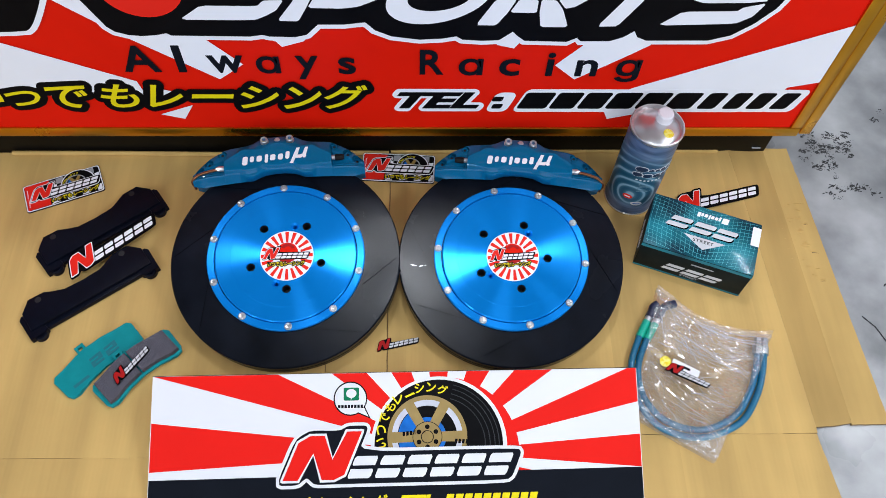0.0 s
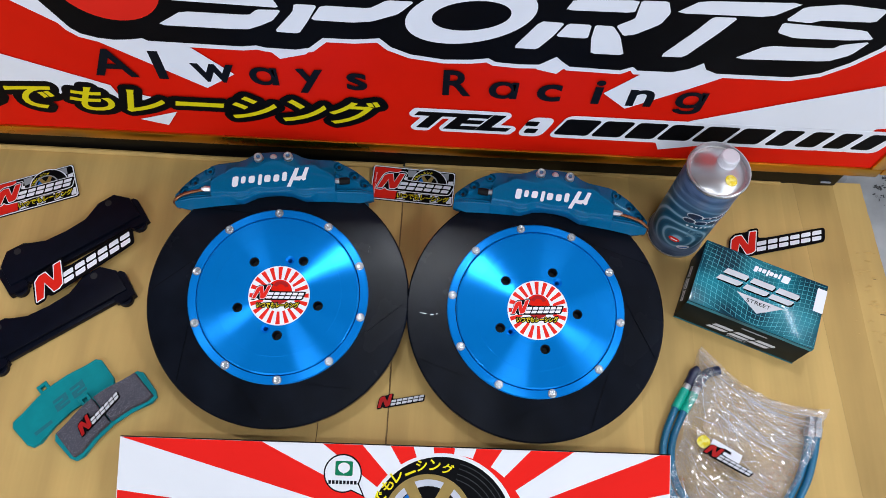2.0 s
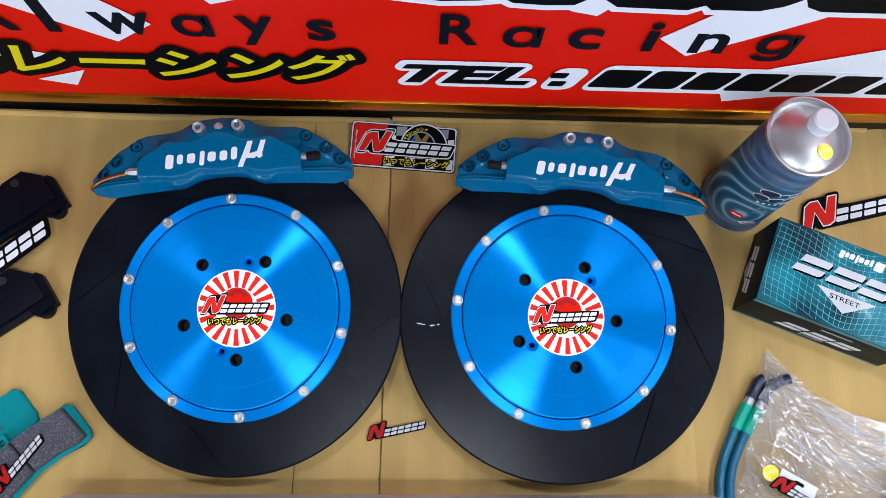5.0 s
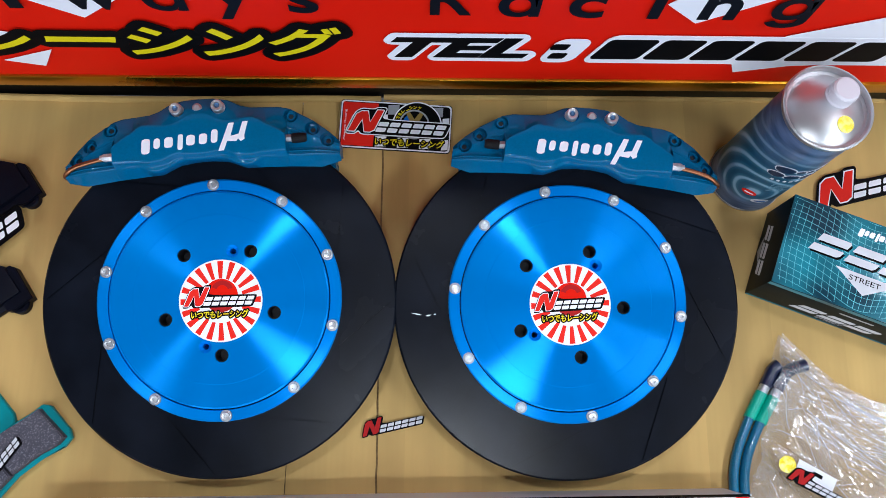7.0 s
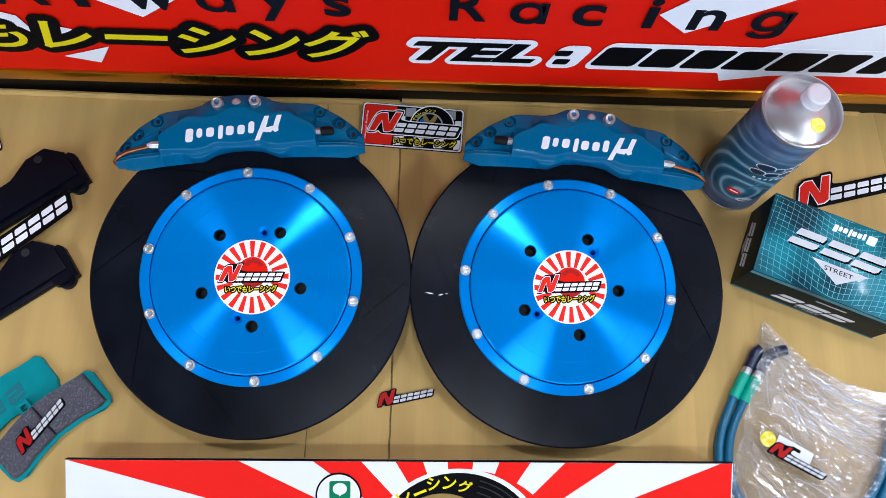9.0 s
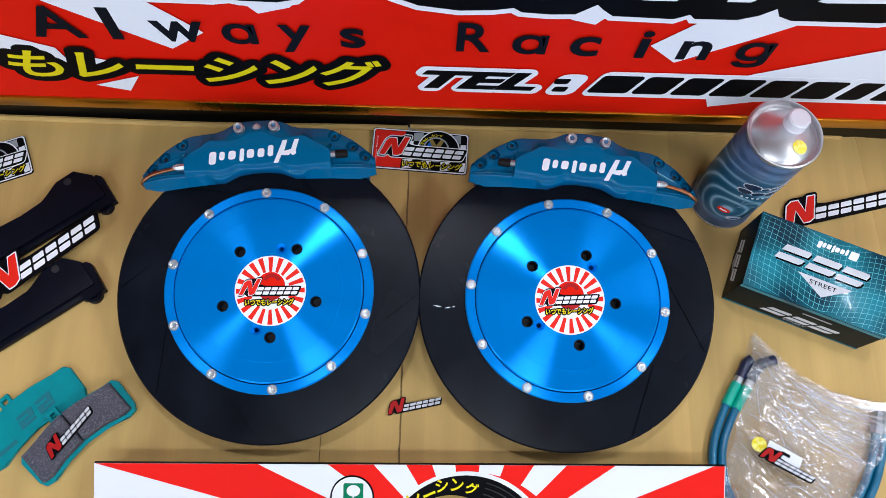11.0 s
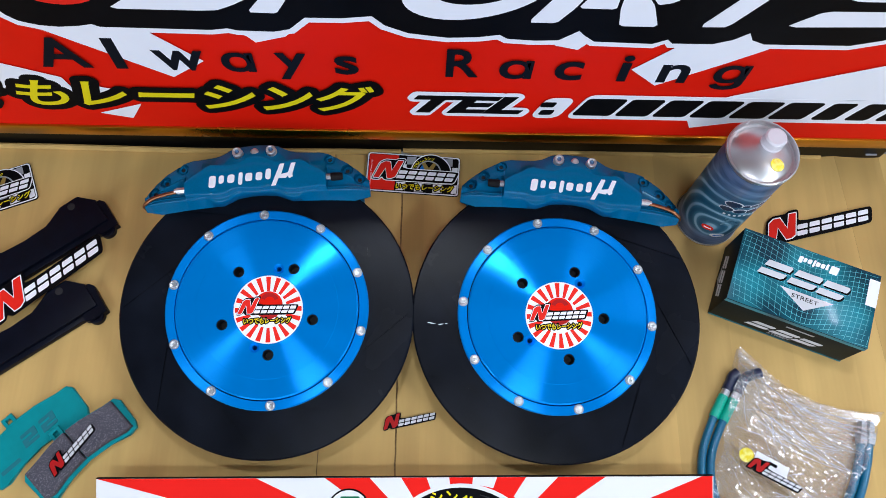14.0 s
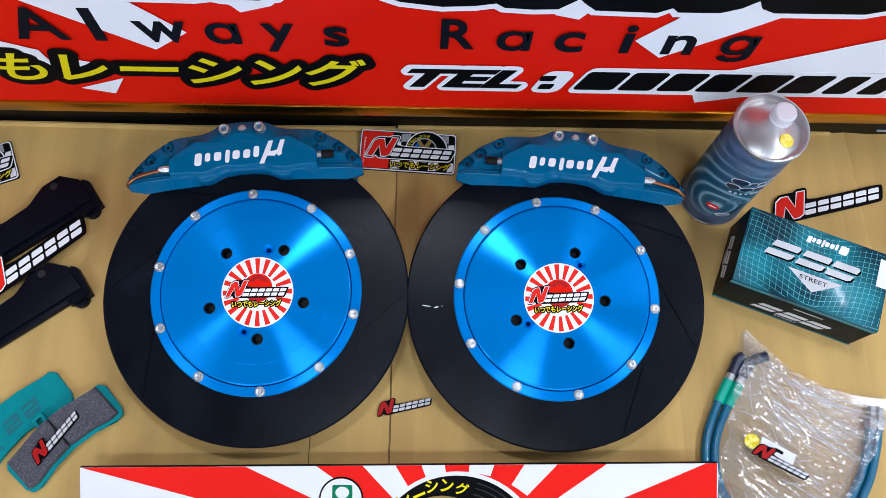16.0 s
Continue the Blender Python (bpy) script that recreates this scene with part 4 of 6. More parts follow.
def caliper(m, mirror):
    c = thing("brake_caliper", "glossy teal multi-piston brake caliper clamped over the rotor", "brake caliper", m, "pair of brake calipers")
    s = -1 if mirror else 1
    part("upper_half", CALIPER_BODY, TEAL, c, "glossy teal caliper half")
    part("lower_half", caliper_lower(), TEAL, c)
    for u in (-0.0205, 0.0205):
        b = part("bridge_bolt", lathe([(0, 0.004), (0.0036, 0.004), (0.0038, 0.010), (0.0064, 0.0105), (0.0076, 0.009), (0.0076, 0.002), (0.0084, 0.0015), (0.0084, 0), (0, 0)], 24), STEEL, c, "bright socket-head bridge bolt", pose(u, 0.1905, 0.0252) @ Matrix.Diagonal((0.80, 0.80, 0.95, 1)))
        part("socket", lathe([(0, 0.0082), (0.0018, 0.0080), (0.0036, 0.0092), (0.0036, 0.004), (0, 0.004)], 6), BLUE_STEEL, b, "blue-tinged hexagon socket")
        part("washer", lathe([(0.007, 0), (0.0092, 0), (0.0092, 0.0018), (0.007, 0.0018), (0.007, 0)], 24), BLUE_BORE, b, m=pose(0, 0, -0.0015))
    part("plug", lathe([(0, 0.0035), (0.003, 0.0035), (0.005, 0.001), (0.005, 0), (0, 0)], 16), STEEL, c, m=pose(0, 0.1905, 0.0285))
    for k in (1, -1):
        for i, (u, v) in enumerate(END_BOLTS):
            b = part("end_bolt", lathe([(0, 0.001), (0.0026, 0.001), (0.0027, 0.0042), (0.0042, 0.0045), (0.0049, 0.0038), (0.0049, 0), (0, 0)], 24), TEAL, c, "teal socket-head bolt in its seat", pose(k * u, v, 0.0101 - 0.0028 * i))
            part("socket", lathe([(0, 0.0016), (0.0026, 0.0016), (0.0026, 0.001), (0, 0.001)], 6), HOLE, b)
    # fluid pipe and nut at one end, bleed nipple with its cap at the other
    part("fluid_pipe", tube([(s * -0.094, 0.148, 0.024), (s * -0.108, 0.146, 0.024), (s * -0.124, 0.1425, 0.0230), (s * -0.1330, 0.1385, 0.0205), (s * -0.1388, 0.1355, 0.012), (s * -0.1385, 0.1360, -0.012)], 0.0023, 10), COPPER, c, "bent copper fluid pipe")
    part("pipe_nut", lathe([(0, 0), (0.0042, 0), (0.0042, 0.009), (0.0030, 0.011), (0.0030, 0.013), (0, 0.013)], 6, m=pose(0, 0, 0, 0, -90 * s, 0)), STEEL, c, "bright hexagon nut", pose(s * -0.0865, 0.1487, 0.0242))
    part("bleed_nipple", lathe([(0, 0), (0.0040, 0), (0.0040, 0.0062), (0.0030, 0.0068), (0.0030, 0.010), (0, 0.010)], 6, m=pose(0, 0, 0, 0, 90 * s, 0)), NUT, c, "bright hexagon bleed nipple", pose(s * 0.0845, 0.153, 0.0255))
    part("nipple_cap", lathe([(0, 0), (0.0046, 0), (0.0051, 0.002), (0.0049, 0.012), (0.0040, 0.0145), (0, 0.0145)], 16, m=pose(0, 0, 0, 0, 90 * s, 0)), RUBBER, c, "black rubber cap", pose(s * 0.0912, 0.1527, 0.0255))
    face = pose(0.0045 if mirror else 0.002, 0.1510 if mirror else 0.1525, 0, 0, 0, 0.7 if mirror else 1.4)
    # the maker's name as plain light shapes: seven rounded bars
    for i, (w, h, dy) in enumerate(((0.0066, 0.0145, -0.0042), (0.0050, 0.0100, 0), (0.0068, 0.0100, 0), (0.0040, 0.0150, -0.0035), (0.0068, 0.0100, 0), (0.0064, 0.0100, 0), (0.0052, 0.0130, 0))):
        x = (-0.0570, -0.0474, -0.0392, -0.0292, -0.0224, -0.0126, -0.0034)[i]
        c2 = min(0.0022, 0.45 * w)
        pts = [(c2, 0), (w - c2, 0), (w - 0.3 * c2, 0.3 * c2), (w, c2), (w, h - c2), (w - 0.3 * c2, h - 0.3 * c2), (w - c2, h), (c2, h), (0.3 * c2, h - 0.3 * c2), (0, h - c2), (0, c2), (0.3 * c2, 0.3 * c2)]
        part("printed_bar", prism([slant(pts, 0.12, 1.24, 1.05, 1.28 * x + 0.0145, dy)], 0.0330, 0.0334), WHITE, c, m=face)
    part("printed_fork", prism([slant([(0, -0.008), (0.0055, -0.008), (0.0065, 0.0015), (0.016, 0.0005), (0.017, 0.003), (0.0205, 0.0), (0.024, 0.002), (0.0225, 0.006), (0.0225, 0.0205), (0.0170, 0.0205), (0.0165, 0.008), (0.0085, 0.0065), (0.0085, 0.0205), (0.003, 0.0205)], 0.35, 0.98, 0.95, 0.0195, -0.001)], 0.0330, 0.0334), WHITE, c, m=face)
    return c


ROT_L = rotor(-0.189, 0.6165, 0.0695, 8.2, 0.6, 95.4, 58.6, ((77, 0.050), (-104, 0.050)), -1, 0.5)
ROT_R = rotor(0.1665, 0.6165, 0.0685, 7.6, -0.6, 101.4, 67.0, ((53, 0.048), (-136, 0.048)), 1, -64.4)
# a bright scuff in the coat of one ring
for x0, y0, x1, y1, w in ((-0.1615, -0.0119, -0.1500, -0.0138, 0.0007), (-0.1470, -0.0150, -0.1400, -0.0136, 0.0009), (-0.1385, -0.0131, -0.1350, -0.0128, 0.0006)):
    part("scuff", prism([[(x0, y0), ((x0 + x1) / 2, (y0 + y1) / 2 - w), (x1, y1), ((x0 + x1) / 2, (y0 + y1) / 2 + w)]], -0.0066, -0.00575), STEEL, ROT_R, "bare metal scuff")
caliper(ROT_L.matrix_basis @ pose(0, 0, 0, 0, 0, 6.1) @ pose(-0.0027, 0, 0), False)
caliper(ROT_R.matrix_basis @ pose(0, 0, 0, 0, 0, -5.2) @ pose(0.0038, -0.0015, 0), True)


# ---- fluid can ----
CAN_PRINT = bpy.data.materials.new("blue_can_print")
CAN_PRINT.use_nodes = True
nt = CAN_PRINT.node_tree
bs = nt.nodes["Principled BSDF"]
bs.inputs["Metallic"].default_value, bs.inputs["Roughness"].default_value = 0.15, 0.30
tc = nt.nodes.new("ShaderNodeTexCoord")
mp = nt.nodes.new("ShaderNodeMapping")
mp.inputs["Location"].default_value = (0.02, 0.045, -0.055)
wv = nt.nodes.new("ShaderNodeTexWave")
wv.wave_type, wv.rings_direction = "RINGS", "SPHERICAL"
wv.inputs["Scale"].default_value, wv.inputs["Distortion"].default_value, wv.inputs["Detail"].default_value = 19.0, 2.0, 0.0
wv.inputs["Detail Scale"].default_value = 1.0
rp = nt.nodes.new("ShaderNodeValToRGB")
rp.color_ramp.elements[0].position, rp.color_ramp.elements[0].color = 0.1, (0.012, 0.080, 0.140, 1)
rp.color_ramp.elements[1].position, rp.color_ramp.elements[1].color = 0.99, (0.22, 0.38, 0.50, 1)
mid = rp.color_ramp.elements.new(0.72)
mid.color = (0.034, 0.145, 0.220, 1)
nt.links.new(tc.outputs["Object"], mp.inputs["Vector"])
nt.links.new(mp.outputs["Vector"], wv.inputs["Vector"])
nt.links.new(wv.outputs["Fac"], rp.inputs["Fac"])
# slate bands at the foot and shoulder of the print, teal between them
sz = nt.nodes.new("ShaderNodeSeparateXYZ")
nt.links.new(tc.outputs["Object"], sz.inputs[0])
bandf = nt.nodes.new("ShaderNodeValToRGB")
bandf.color_ramp.elements[0].position, bandf.color_ramp.elements[0].color = 0.10, (1, 1, 1, 1)
bandf.color_ramp.elements[1].position, bandf.color_ramp.elements[1].color = 0.90, (1, 1, 1, 1)
for at, v in ((0.20, 0.1), (0.55, 0.0), (0.72, 0.45)):
    bandf.color_ramp.elements.new(at).color = (v, v, v, 1)
zs = nt.nodes.new("ShaderNodeMath")
zs.operation = "MULTIPLY"
zs.inputs[1].default_value = 1 / 0.193
nt.links.new(sz.outputs[2], zs.inputs[0])
nt.links.new(zs.outputs[0], bandf.inputs["Fac"])
slate = nt.nodes.new("ShaderNodeTexNoise")
slate.inputs["Scale"].default_value, slate.inputs["Detail"].default_value = 30.0, 2.0
sm = nt.nodes.new("ShaderNodeMapping")
sm.inputs["Scale"].default_value, sm.inputs["Rotation"].default_value = (0.6, 0.6, 3.0), (0.4, 0.0, 0.0)
nt.links.new(tc.outputs["Object"], sm.inputs["Vector"])
nt.links.new(sm.outputs[0], slate.inputs["Vector"])
sr = nt.nodes.new("ShaderNodeValToRGB")
sr.color_ramp.elements[0].position, sr.color_ramp.elements[0].color = 0.35, (0.045, 0.085, 0.170, 1)
sr.color_ramp.elements[1].position, sr.color_ramp.elements[1].color = 0.68, (0.15, 0.22, 0.37, 1)
nt.links.new(slate.outputs["Fac"], sr.inputs["Fac"])
cm = nt.nodes.new("ShaderNodeMix")
cm.data_type = "RGBA"
nt.links.new(bandf.outputs["Color"], cm.inputs[0])
nt.links.new(rp.outputs["Color"], cm.inputs[6])
nt.links.new(sr.outputs["Color"], cm.inputs[7])
nt.links.new(cm.outputs[2], bs.inputs["Base Color"])

CAN_R, CAN_H = 0.0420, 0.193
can = thing("fluid_can", "blue printed brake fluid tin with white screw cap on cardboard", "fluid can", pose(0.3925, 0.7805, 0.0030))
part("can_body", lathe([(0, 0.001), (CAN_R - 0.003, 0.001), (CAN_R, 0.0), (CAN_R + 0.0006, 0.0015), (CAN_R + 0.0006, 0.004), (CAN_R - 0.0006, 0.006), (CAN_R - 0.0006, CAN_H - 0.0050), (CAN_R - 0.004, CAN_H - 0.0062), (0, CAN_H - 0.008)], 72), CAN_PRINT, can, "blue printed tin wall with pale ripples")
part("bottom_rim", lathe([(CAN_R - 0.001, 0.0), (CAN_R + 0.0012, 0.0004), (CAN_R + 0.0014, 0.003), (CAN_R - 0.0002, 0.0042), (CAN_R - 0.001, 0.0)], 72), CAN_TIN, can, "bright tin rim")
part("top_rim", lathe([(CAN_R - 0.002, CAN_H - 0.0056), (CAN_R + 0.0002, CAN_H - 0.0056), (CAN_R + 0.0012, CAN_H - 0.0035), (CAN_R + 0.0010, CAN_H), (CAN_R - 0.0006, CAN_H + 0.0006), (CAN_R - 0.0018, CAN_H - 0.0008), (CAN_R - 0.0024, CAN_H - 0.006), (CAN_R - 0.002, CAN_H - 0.0056)], 72), CAN_TIN, can, "bright tin rim")
part("lid", lathe([(CAN_R - 0.0022, CAN_H - 0.0056), (CAN_R - 0.0055, CAN_H - 0.0062), (CAN_R - 0.0085, CAN_H - 0.004), (0.012, CAN_H - 0.0005), (0, CAN_H - 0.0003)], 72), CAN_TIN, can, "bare tin lid")
cap = part("screw_cap", lathe([(0, 0.0165), (0.0105, 0.0165), (0.0122, 0.0150), (0.0125, 0.0040), (0.0132, 0.0036), (0.0132, 0.0), (0, 0)], 48), CAP_PLASTIC, can, "white ribbed plastic screw cap", pose(0.012, 0.0125, CAN_H - 0.002))
for k in range(36):
    a = radians(10 * k)
    part("rib", box(0.0008, 0.0009, 0.009, 0, (0, 0, 0.0095)), CAP_PLASTIC, cap, m=pose(0.0126 * math.cos(a), 0.0126 * math.sin(a), 0, 0, 0, 10 * k))
part("hologram_seal", prism([circle(0.0082, 24)], 0, 0.0004), HOLOGRAM, can, "round yellow hologram seal", pose(0.0150, -0.0160, CAN_H - 0.0018, 6.5, 6, 0))


def round_can(pts, z0, a0, lift=0.0003, n=0.004):
    """A printed outline bent round the can: x along its girth, y up."""
    b = prism([pts], 0, lift)
    bmesh.ops.triangulate(b, faces=b.faces[:])
    bmesh.ops.subdivide_edges(b, edges=[e for e in b.edges if e.calc_length() > n], cuts=3)
    for v in b.verts:
        a = radians(a0) + v.co.x / CAN_R
        r = CAN_R - 0.0006 + v.co.z
        v.co = (r * math.cos(a), r * math.sin(a), z0 + v.co.y)
    return b


DEEP_BLUE = mat("deep_blue_print", (0.012, 0.035, 0.085), 0.3, 0.3)
for k, (x, z, sizes) in enumerate(((-0.008, 0.128, (0.0088, 0.0046, 0.0042, 0.0046, 0.0040, 0.0044)), (-0.012, 0.1135, (0.0074, 0.0070, 0.0062, 0.0046, 0.0052, 0.0056)))):
    for i, q in enumerate(sizes):
        part("printed_loop", round_can(slant(circle(q, 16), 0.35, 1.25, 0.82, x, 0), z, -99, 0.0003 + 0.00006 * i), SILVER_PRINT, can)
        part("printed_loop_core", round_can(slant(circle(q - 0.0011, 14), 0.35, 1.25, 0.80, x, 0), z, -99, 0.0008 + 0.00002 * i), DEEP_BLUE, can)
        x += 1.25 * q + (1.05 * sizes[i + 1] if i < 5 else 0)
for i in range(7):
    part("printed_bar", round_can([(0, 0), (0.0032, 0), (0.0032, 0.003), (0, 0.003)], 0.0985, -95 + (-20 + 9 * i), 0.0003), SILVER_PRINT, can)
for i in range(6):
    part("printed_bar", round_can([(0, 0), (0.016 + 0.004 * (i % 3), 0), (0.016 + 0.004 * (i % 3), 0.0011), (0, 0.0011)], 0.088 - 0.0038 * i, -104, 0.0003), CAN_GREY, can)
part("red_badge", round_can(slant(circle(0.0085, 24), 0, 1.0, 0.66), 0.050, -118, 0.0004), BRIGHT_RED, can, "red oval badge")
part("red_badge_bar", round_can([(-0.005, -0.001), (0.005, -0.001), (0.005, 0.001), (-0.005, 0.001)], 0.050, -118, 0.0007), WHITE, can)
part("white_badge", round_can(slant(circle(0.010, 24), 0, 1.0, 0.5), 0.034, -92, 0.0004), SILVER_PRINT, can, "pale oval badge")
part("white_badge_bar", round_can([(-0.006, -0.001), (0.006, -0.001), (0.006, 0.001), (-0.006, 0.001)], 0.034, -92, 0.0007), BLUE_PRINT, can)


# ---- pad carton ----
BOX_TOP = bpy.data.materials.new("teal_carton_print")
BOX_TOP.use_nodes = True
nt = BOX_TOP.node_tree
bs = nt.nodes["Principled BSDF"]
bs.inputs["Roughness"].default_value = 0.3
bs.inputs["Coat Weight"].default_value = 0.25
bs.inputs["Coat Roughness"].default_value = 0.10
bs.inputs["Specular IOR Level"].default_value = 0.15
tc = nt.nodes.new("ShaderNodeTexCoord")
ns = nt.nodes.new("ShaderNodeTexNoise")
ns.inputs["Scale"].default_value, ns.inputs["Detail"].default_value = 14.0, 1.0
rp = nt.nodes.new("ShaderNodeValToRGB")
rp.color_ramp.elements[0].position, rp.color_ramp.elements[0].color = 0.34, (0.003, 0.035, 0.060, 1)
rp.color_ramp.elements[1].position, rp.color_ramp.elements[1].color = 0.58, (0.010, 0.21, 0.28, 1)
bn = nt.nodes.new("ShaderNodeTexNoise")
bn.inputs["Scale"].default_value = 45.0
bp = nt.nodes.new("ShaderNodeBump")
bp.inputs["Strength"].default_value, bp.inputs["Distance"].default_value = 0.35, 0.0012
nt.links.new(tc.outputs["Object"], ns.inputs["Vector"])
nt.links.new(tc.outputs["Object"], bn.inputs["Vector"])
nt.links.new(ns.outputs["Fac"], rp.inputs["Fac"])
nt.links.new(rp.outputs["Color"], bs.inputs["Base Color"])
nt.links.new(bn.outputs["Fac"], bp.inputs["Height"])
nt.links.new(bp.outputs["Normal"], bs.inputs["Normal"])

BW, BD, BH = 0.1785, 0.1015, 0.069
pbox = thing("pad_carton", "teal and black brake pad carton with printed grid on cardboard", "carton", pose(0.4805, 0.657, 0.0030, 0, 0, -20.5))
part("carton_body", box(BW, BD, BH, 0.0012, (0, 0, BH / 2)), BOX_DARK, pbox, "black printed carton sides")
part("lid", box(BW, BD, 0.0012, 0.0004, (0, 0, BH + 0.0009)), BOX_TOP, pbox, "teal printed lid with a bent pale grid")
part("base_stripe", prism([[(-BW / 2, 0.002), (BW / 2, 0.002), (BW / 2, 0.0055), (-BW / 2, 0.0055)]], 0, 0.0003), BOX_TOP, pbox, m=pose(0, -BD / 2, 0) @ UP)
part("top_stripe", prism([[(-BW / 2, 0.061), (BW / 2, 0.061), (BW / 2, 0.0682), (-BW / 2, 0.0682)]], 0, 0.0003), BOX_TOP, pbox, m=pose(0, -BD / 2, 0) @ UP)
BT = BH + 0.0015


def warp(x, y):
    """The printed grid bulges round a point, as on a bent net."""
    d2 = ((x + 0.02) / 0.07) ** 2 + ((y + 0.01) / 0.05) ** 2
    k = 0.20 * math.exp(-d2)
    well = math.exp(-(x / 0.045) ** 2)
    return x + k * (x + 0.02) - 0.35 * x * well * (0.5 - y / 0.10) + 0.05 * y * math.sin(14 * x), y + k * 0.6 * (y + 0.01) - 0.020 * well


lines = bmesh.new()


def grid_line(path):
    inside = [(x, y) for x, y in path if abs(x) < BW / 2 - 0.001 and abs(y) < BD / 2 - 0.001]
    for p, q in zip(inside, inside[1:]):
        if math.dist(p, q) > 0.02:
            continue
        d = Vector((q[1] - p[1], p[0] - q[0])).normalized() * 0.00019
        prism([[(p[0] - d.x, p[1] - d.y), (p[0] + d.x, p[1] + d.y), (q[0] + d.x, q[1] + d.y), (q[0] - d.x, q[1] - d.y)]], BT, BT + 0.00012, lines)


for i in range(-17, 18):
    grid_line([warp(0.0068 * i, -0.075 + 0.006 * k) for k in range(26)])
for j in range(-11, 12):
    grid_line([warp(-0.12 + 0.006 * k, 0.0068 * j) for k in range(41)])
tagged(part("printed_grid", lines, GRID_LINE, pbox), kind="stuff")
# the product mark as plain slanted silver shapes with their dark drop shadow print
SHAPES = [[[(a, 0), (b - 0.003, 0), (b, 0.003), (b, 0.010), (a, 0.010)], [(a, 0.0155), (b, 0.0155), (b, 0.023), (b - 0.003, 0.026), (a, 0.026)]] for a, b in ((0, 0.040), (0.047, 0.087), (0.092, 0.130))]
for pts in SHAPES:
    q = [slant(p, 0.55, 0.82, 0.82, -0.062, -0.002) for p in pts]
    part("mark_shadow", prism([[(x + 0.0015, y - 0.0022) for x, y in p] for p in q], BT, BT + 0.00022), BLACK, pbox)
    part("mark_shape", prism(q, BT, BT + 0.0004), SILVER_PRINT, pbox, "silver slanted mark")
part("triangle", prism([[(-0.030, -0.010), (0.038, -0.010), (0.004, -0.032)]], BT, BT + 0.0003), SILVER_PRINT, pbox, "pale triangle badge")
part("caption", lettering("STREET", 0.034, 0.0056, 0.0, 0.0, 0.0002), BLACK, pbox, m=pose(-0.014, -0.0195, BT + 0.0003))
for i, (w, h, dy) in enumerate(((0.0055, 0.0095, -0.0025), (0.0042, 0.0065, 0), (0.0055, 0.0065, 0), (0.003, 0.0105, -0.0025), (0.0055, 0.0065, 0), (0.0052, 0.0065, 0), (0.0036, 0.0085, 0), (0.011, 0.0115, -0.003))):
    x = -0.016 + (0, 0.0066, 0.0119, 0.0184, 0.0225, 0.0290, 0.0352, 0.0405)[i]
    part("printed_bar", prism([slant([(0.001, 0), (w - 0.001, 0), (w, 0.001), (w, h - 0.001), (w - 0.001, h), (0.001, h), (0, h - 0.001), (0, 0.001)], 0.2, 0.95, 1, x, 0.0325 + dy)], BT, BT + 0.0003), WHITE, pbox)
part("price_label", prism([[(0.076, 0.005), (0.0895, 0.005), (0.0895, 0.042), (0.076, 0.042)]], BT, BT + 0.0003), WHITE, pbox, "blank white paper label")
for pts in SHAPES:
    part("mark_shape", prism([slant(p, 0.55, 0.68, 0.68, -0.045, 0.016) for p in pts], 0, 0.0003), SILVER_PRINT, pbox, m=pose(0, -BD / 2, 0) @ UP)
    part("mark_shape", prism([slant(p, 0.4, 0.46, 0.62, -0.030, 0.016) for p in pts], 0, 0.0003), SILVER_PRINT, pbox, m=pose(-BW / 2, 0, 0, 0, 0, -90) @ UP)
part("printed_bar", prism([slant([(0, 0), (0.036, 0), (0.036, 0.003), (0, 0.003)], 0.3, 1, 1, -0.004, 0.0475)], 0, 0.0003), GREY_PRINT, pbox, m=pose(0, -BD / 2, 0) @ UP)
part("caption", lettering("STREET", 0.030, 0.005, 0.0, 0.02, 0.0002), GREY_PRINT, pbox, m=pose(-0.012, -BD / 2, 0.0085) @ UP)
part("triangle", prism([[(-0.016, 0.014), (0.016, 0.014), (0, 0.004)]], 0, 0.0003), GREY_PRINT, pbox, m=pose(-BW / 2, 0, 0, 0, 0, -90) @ UP)


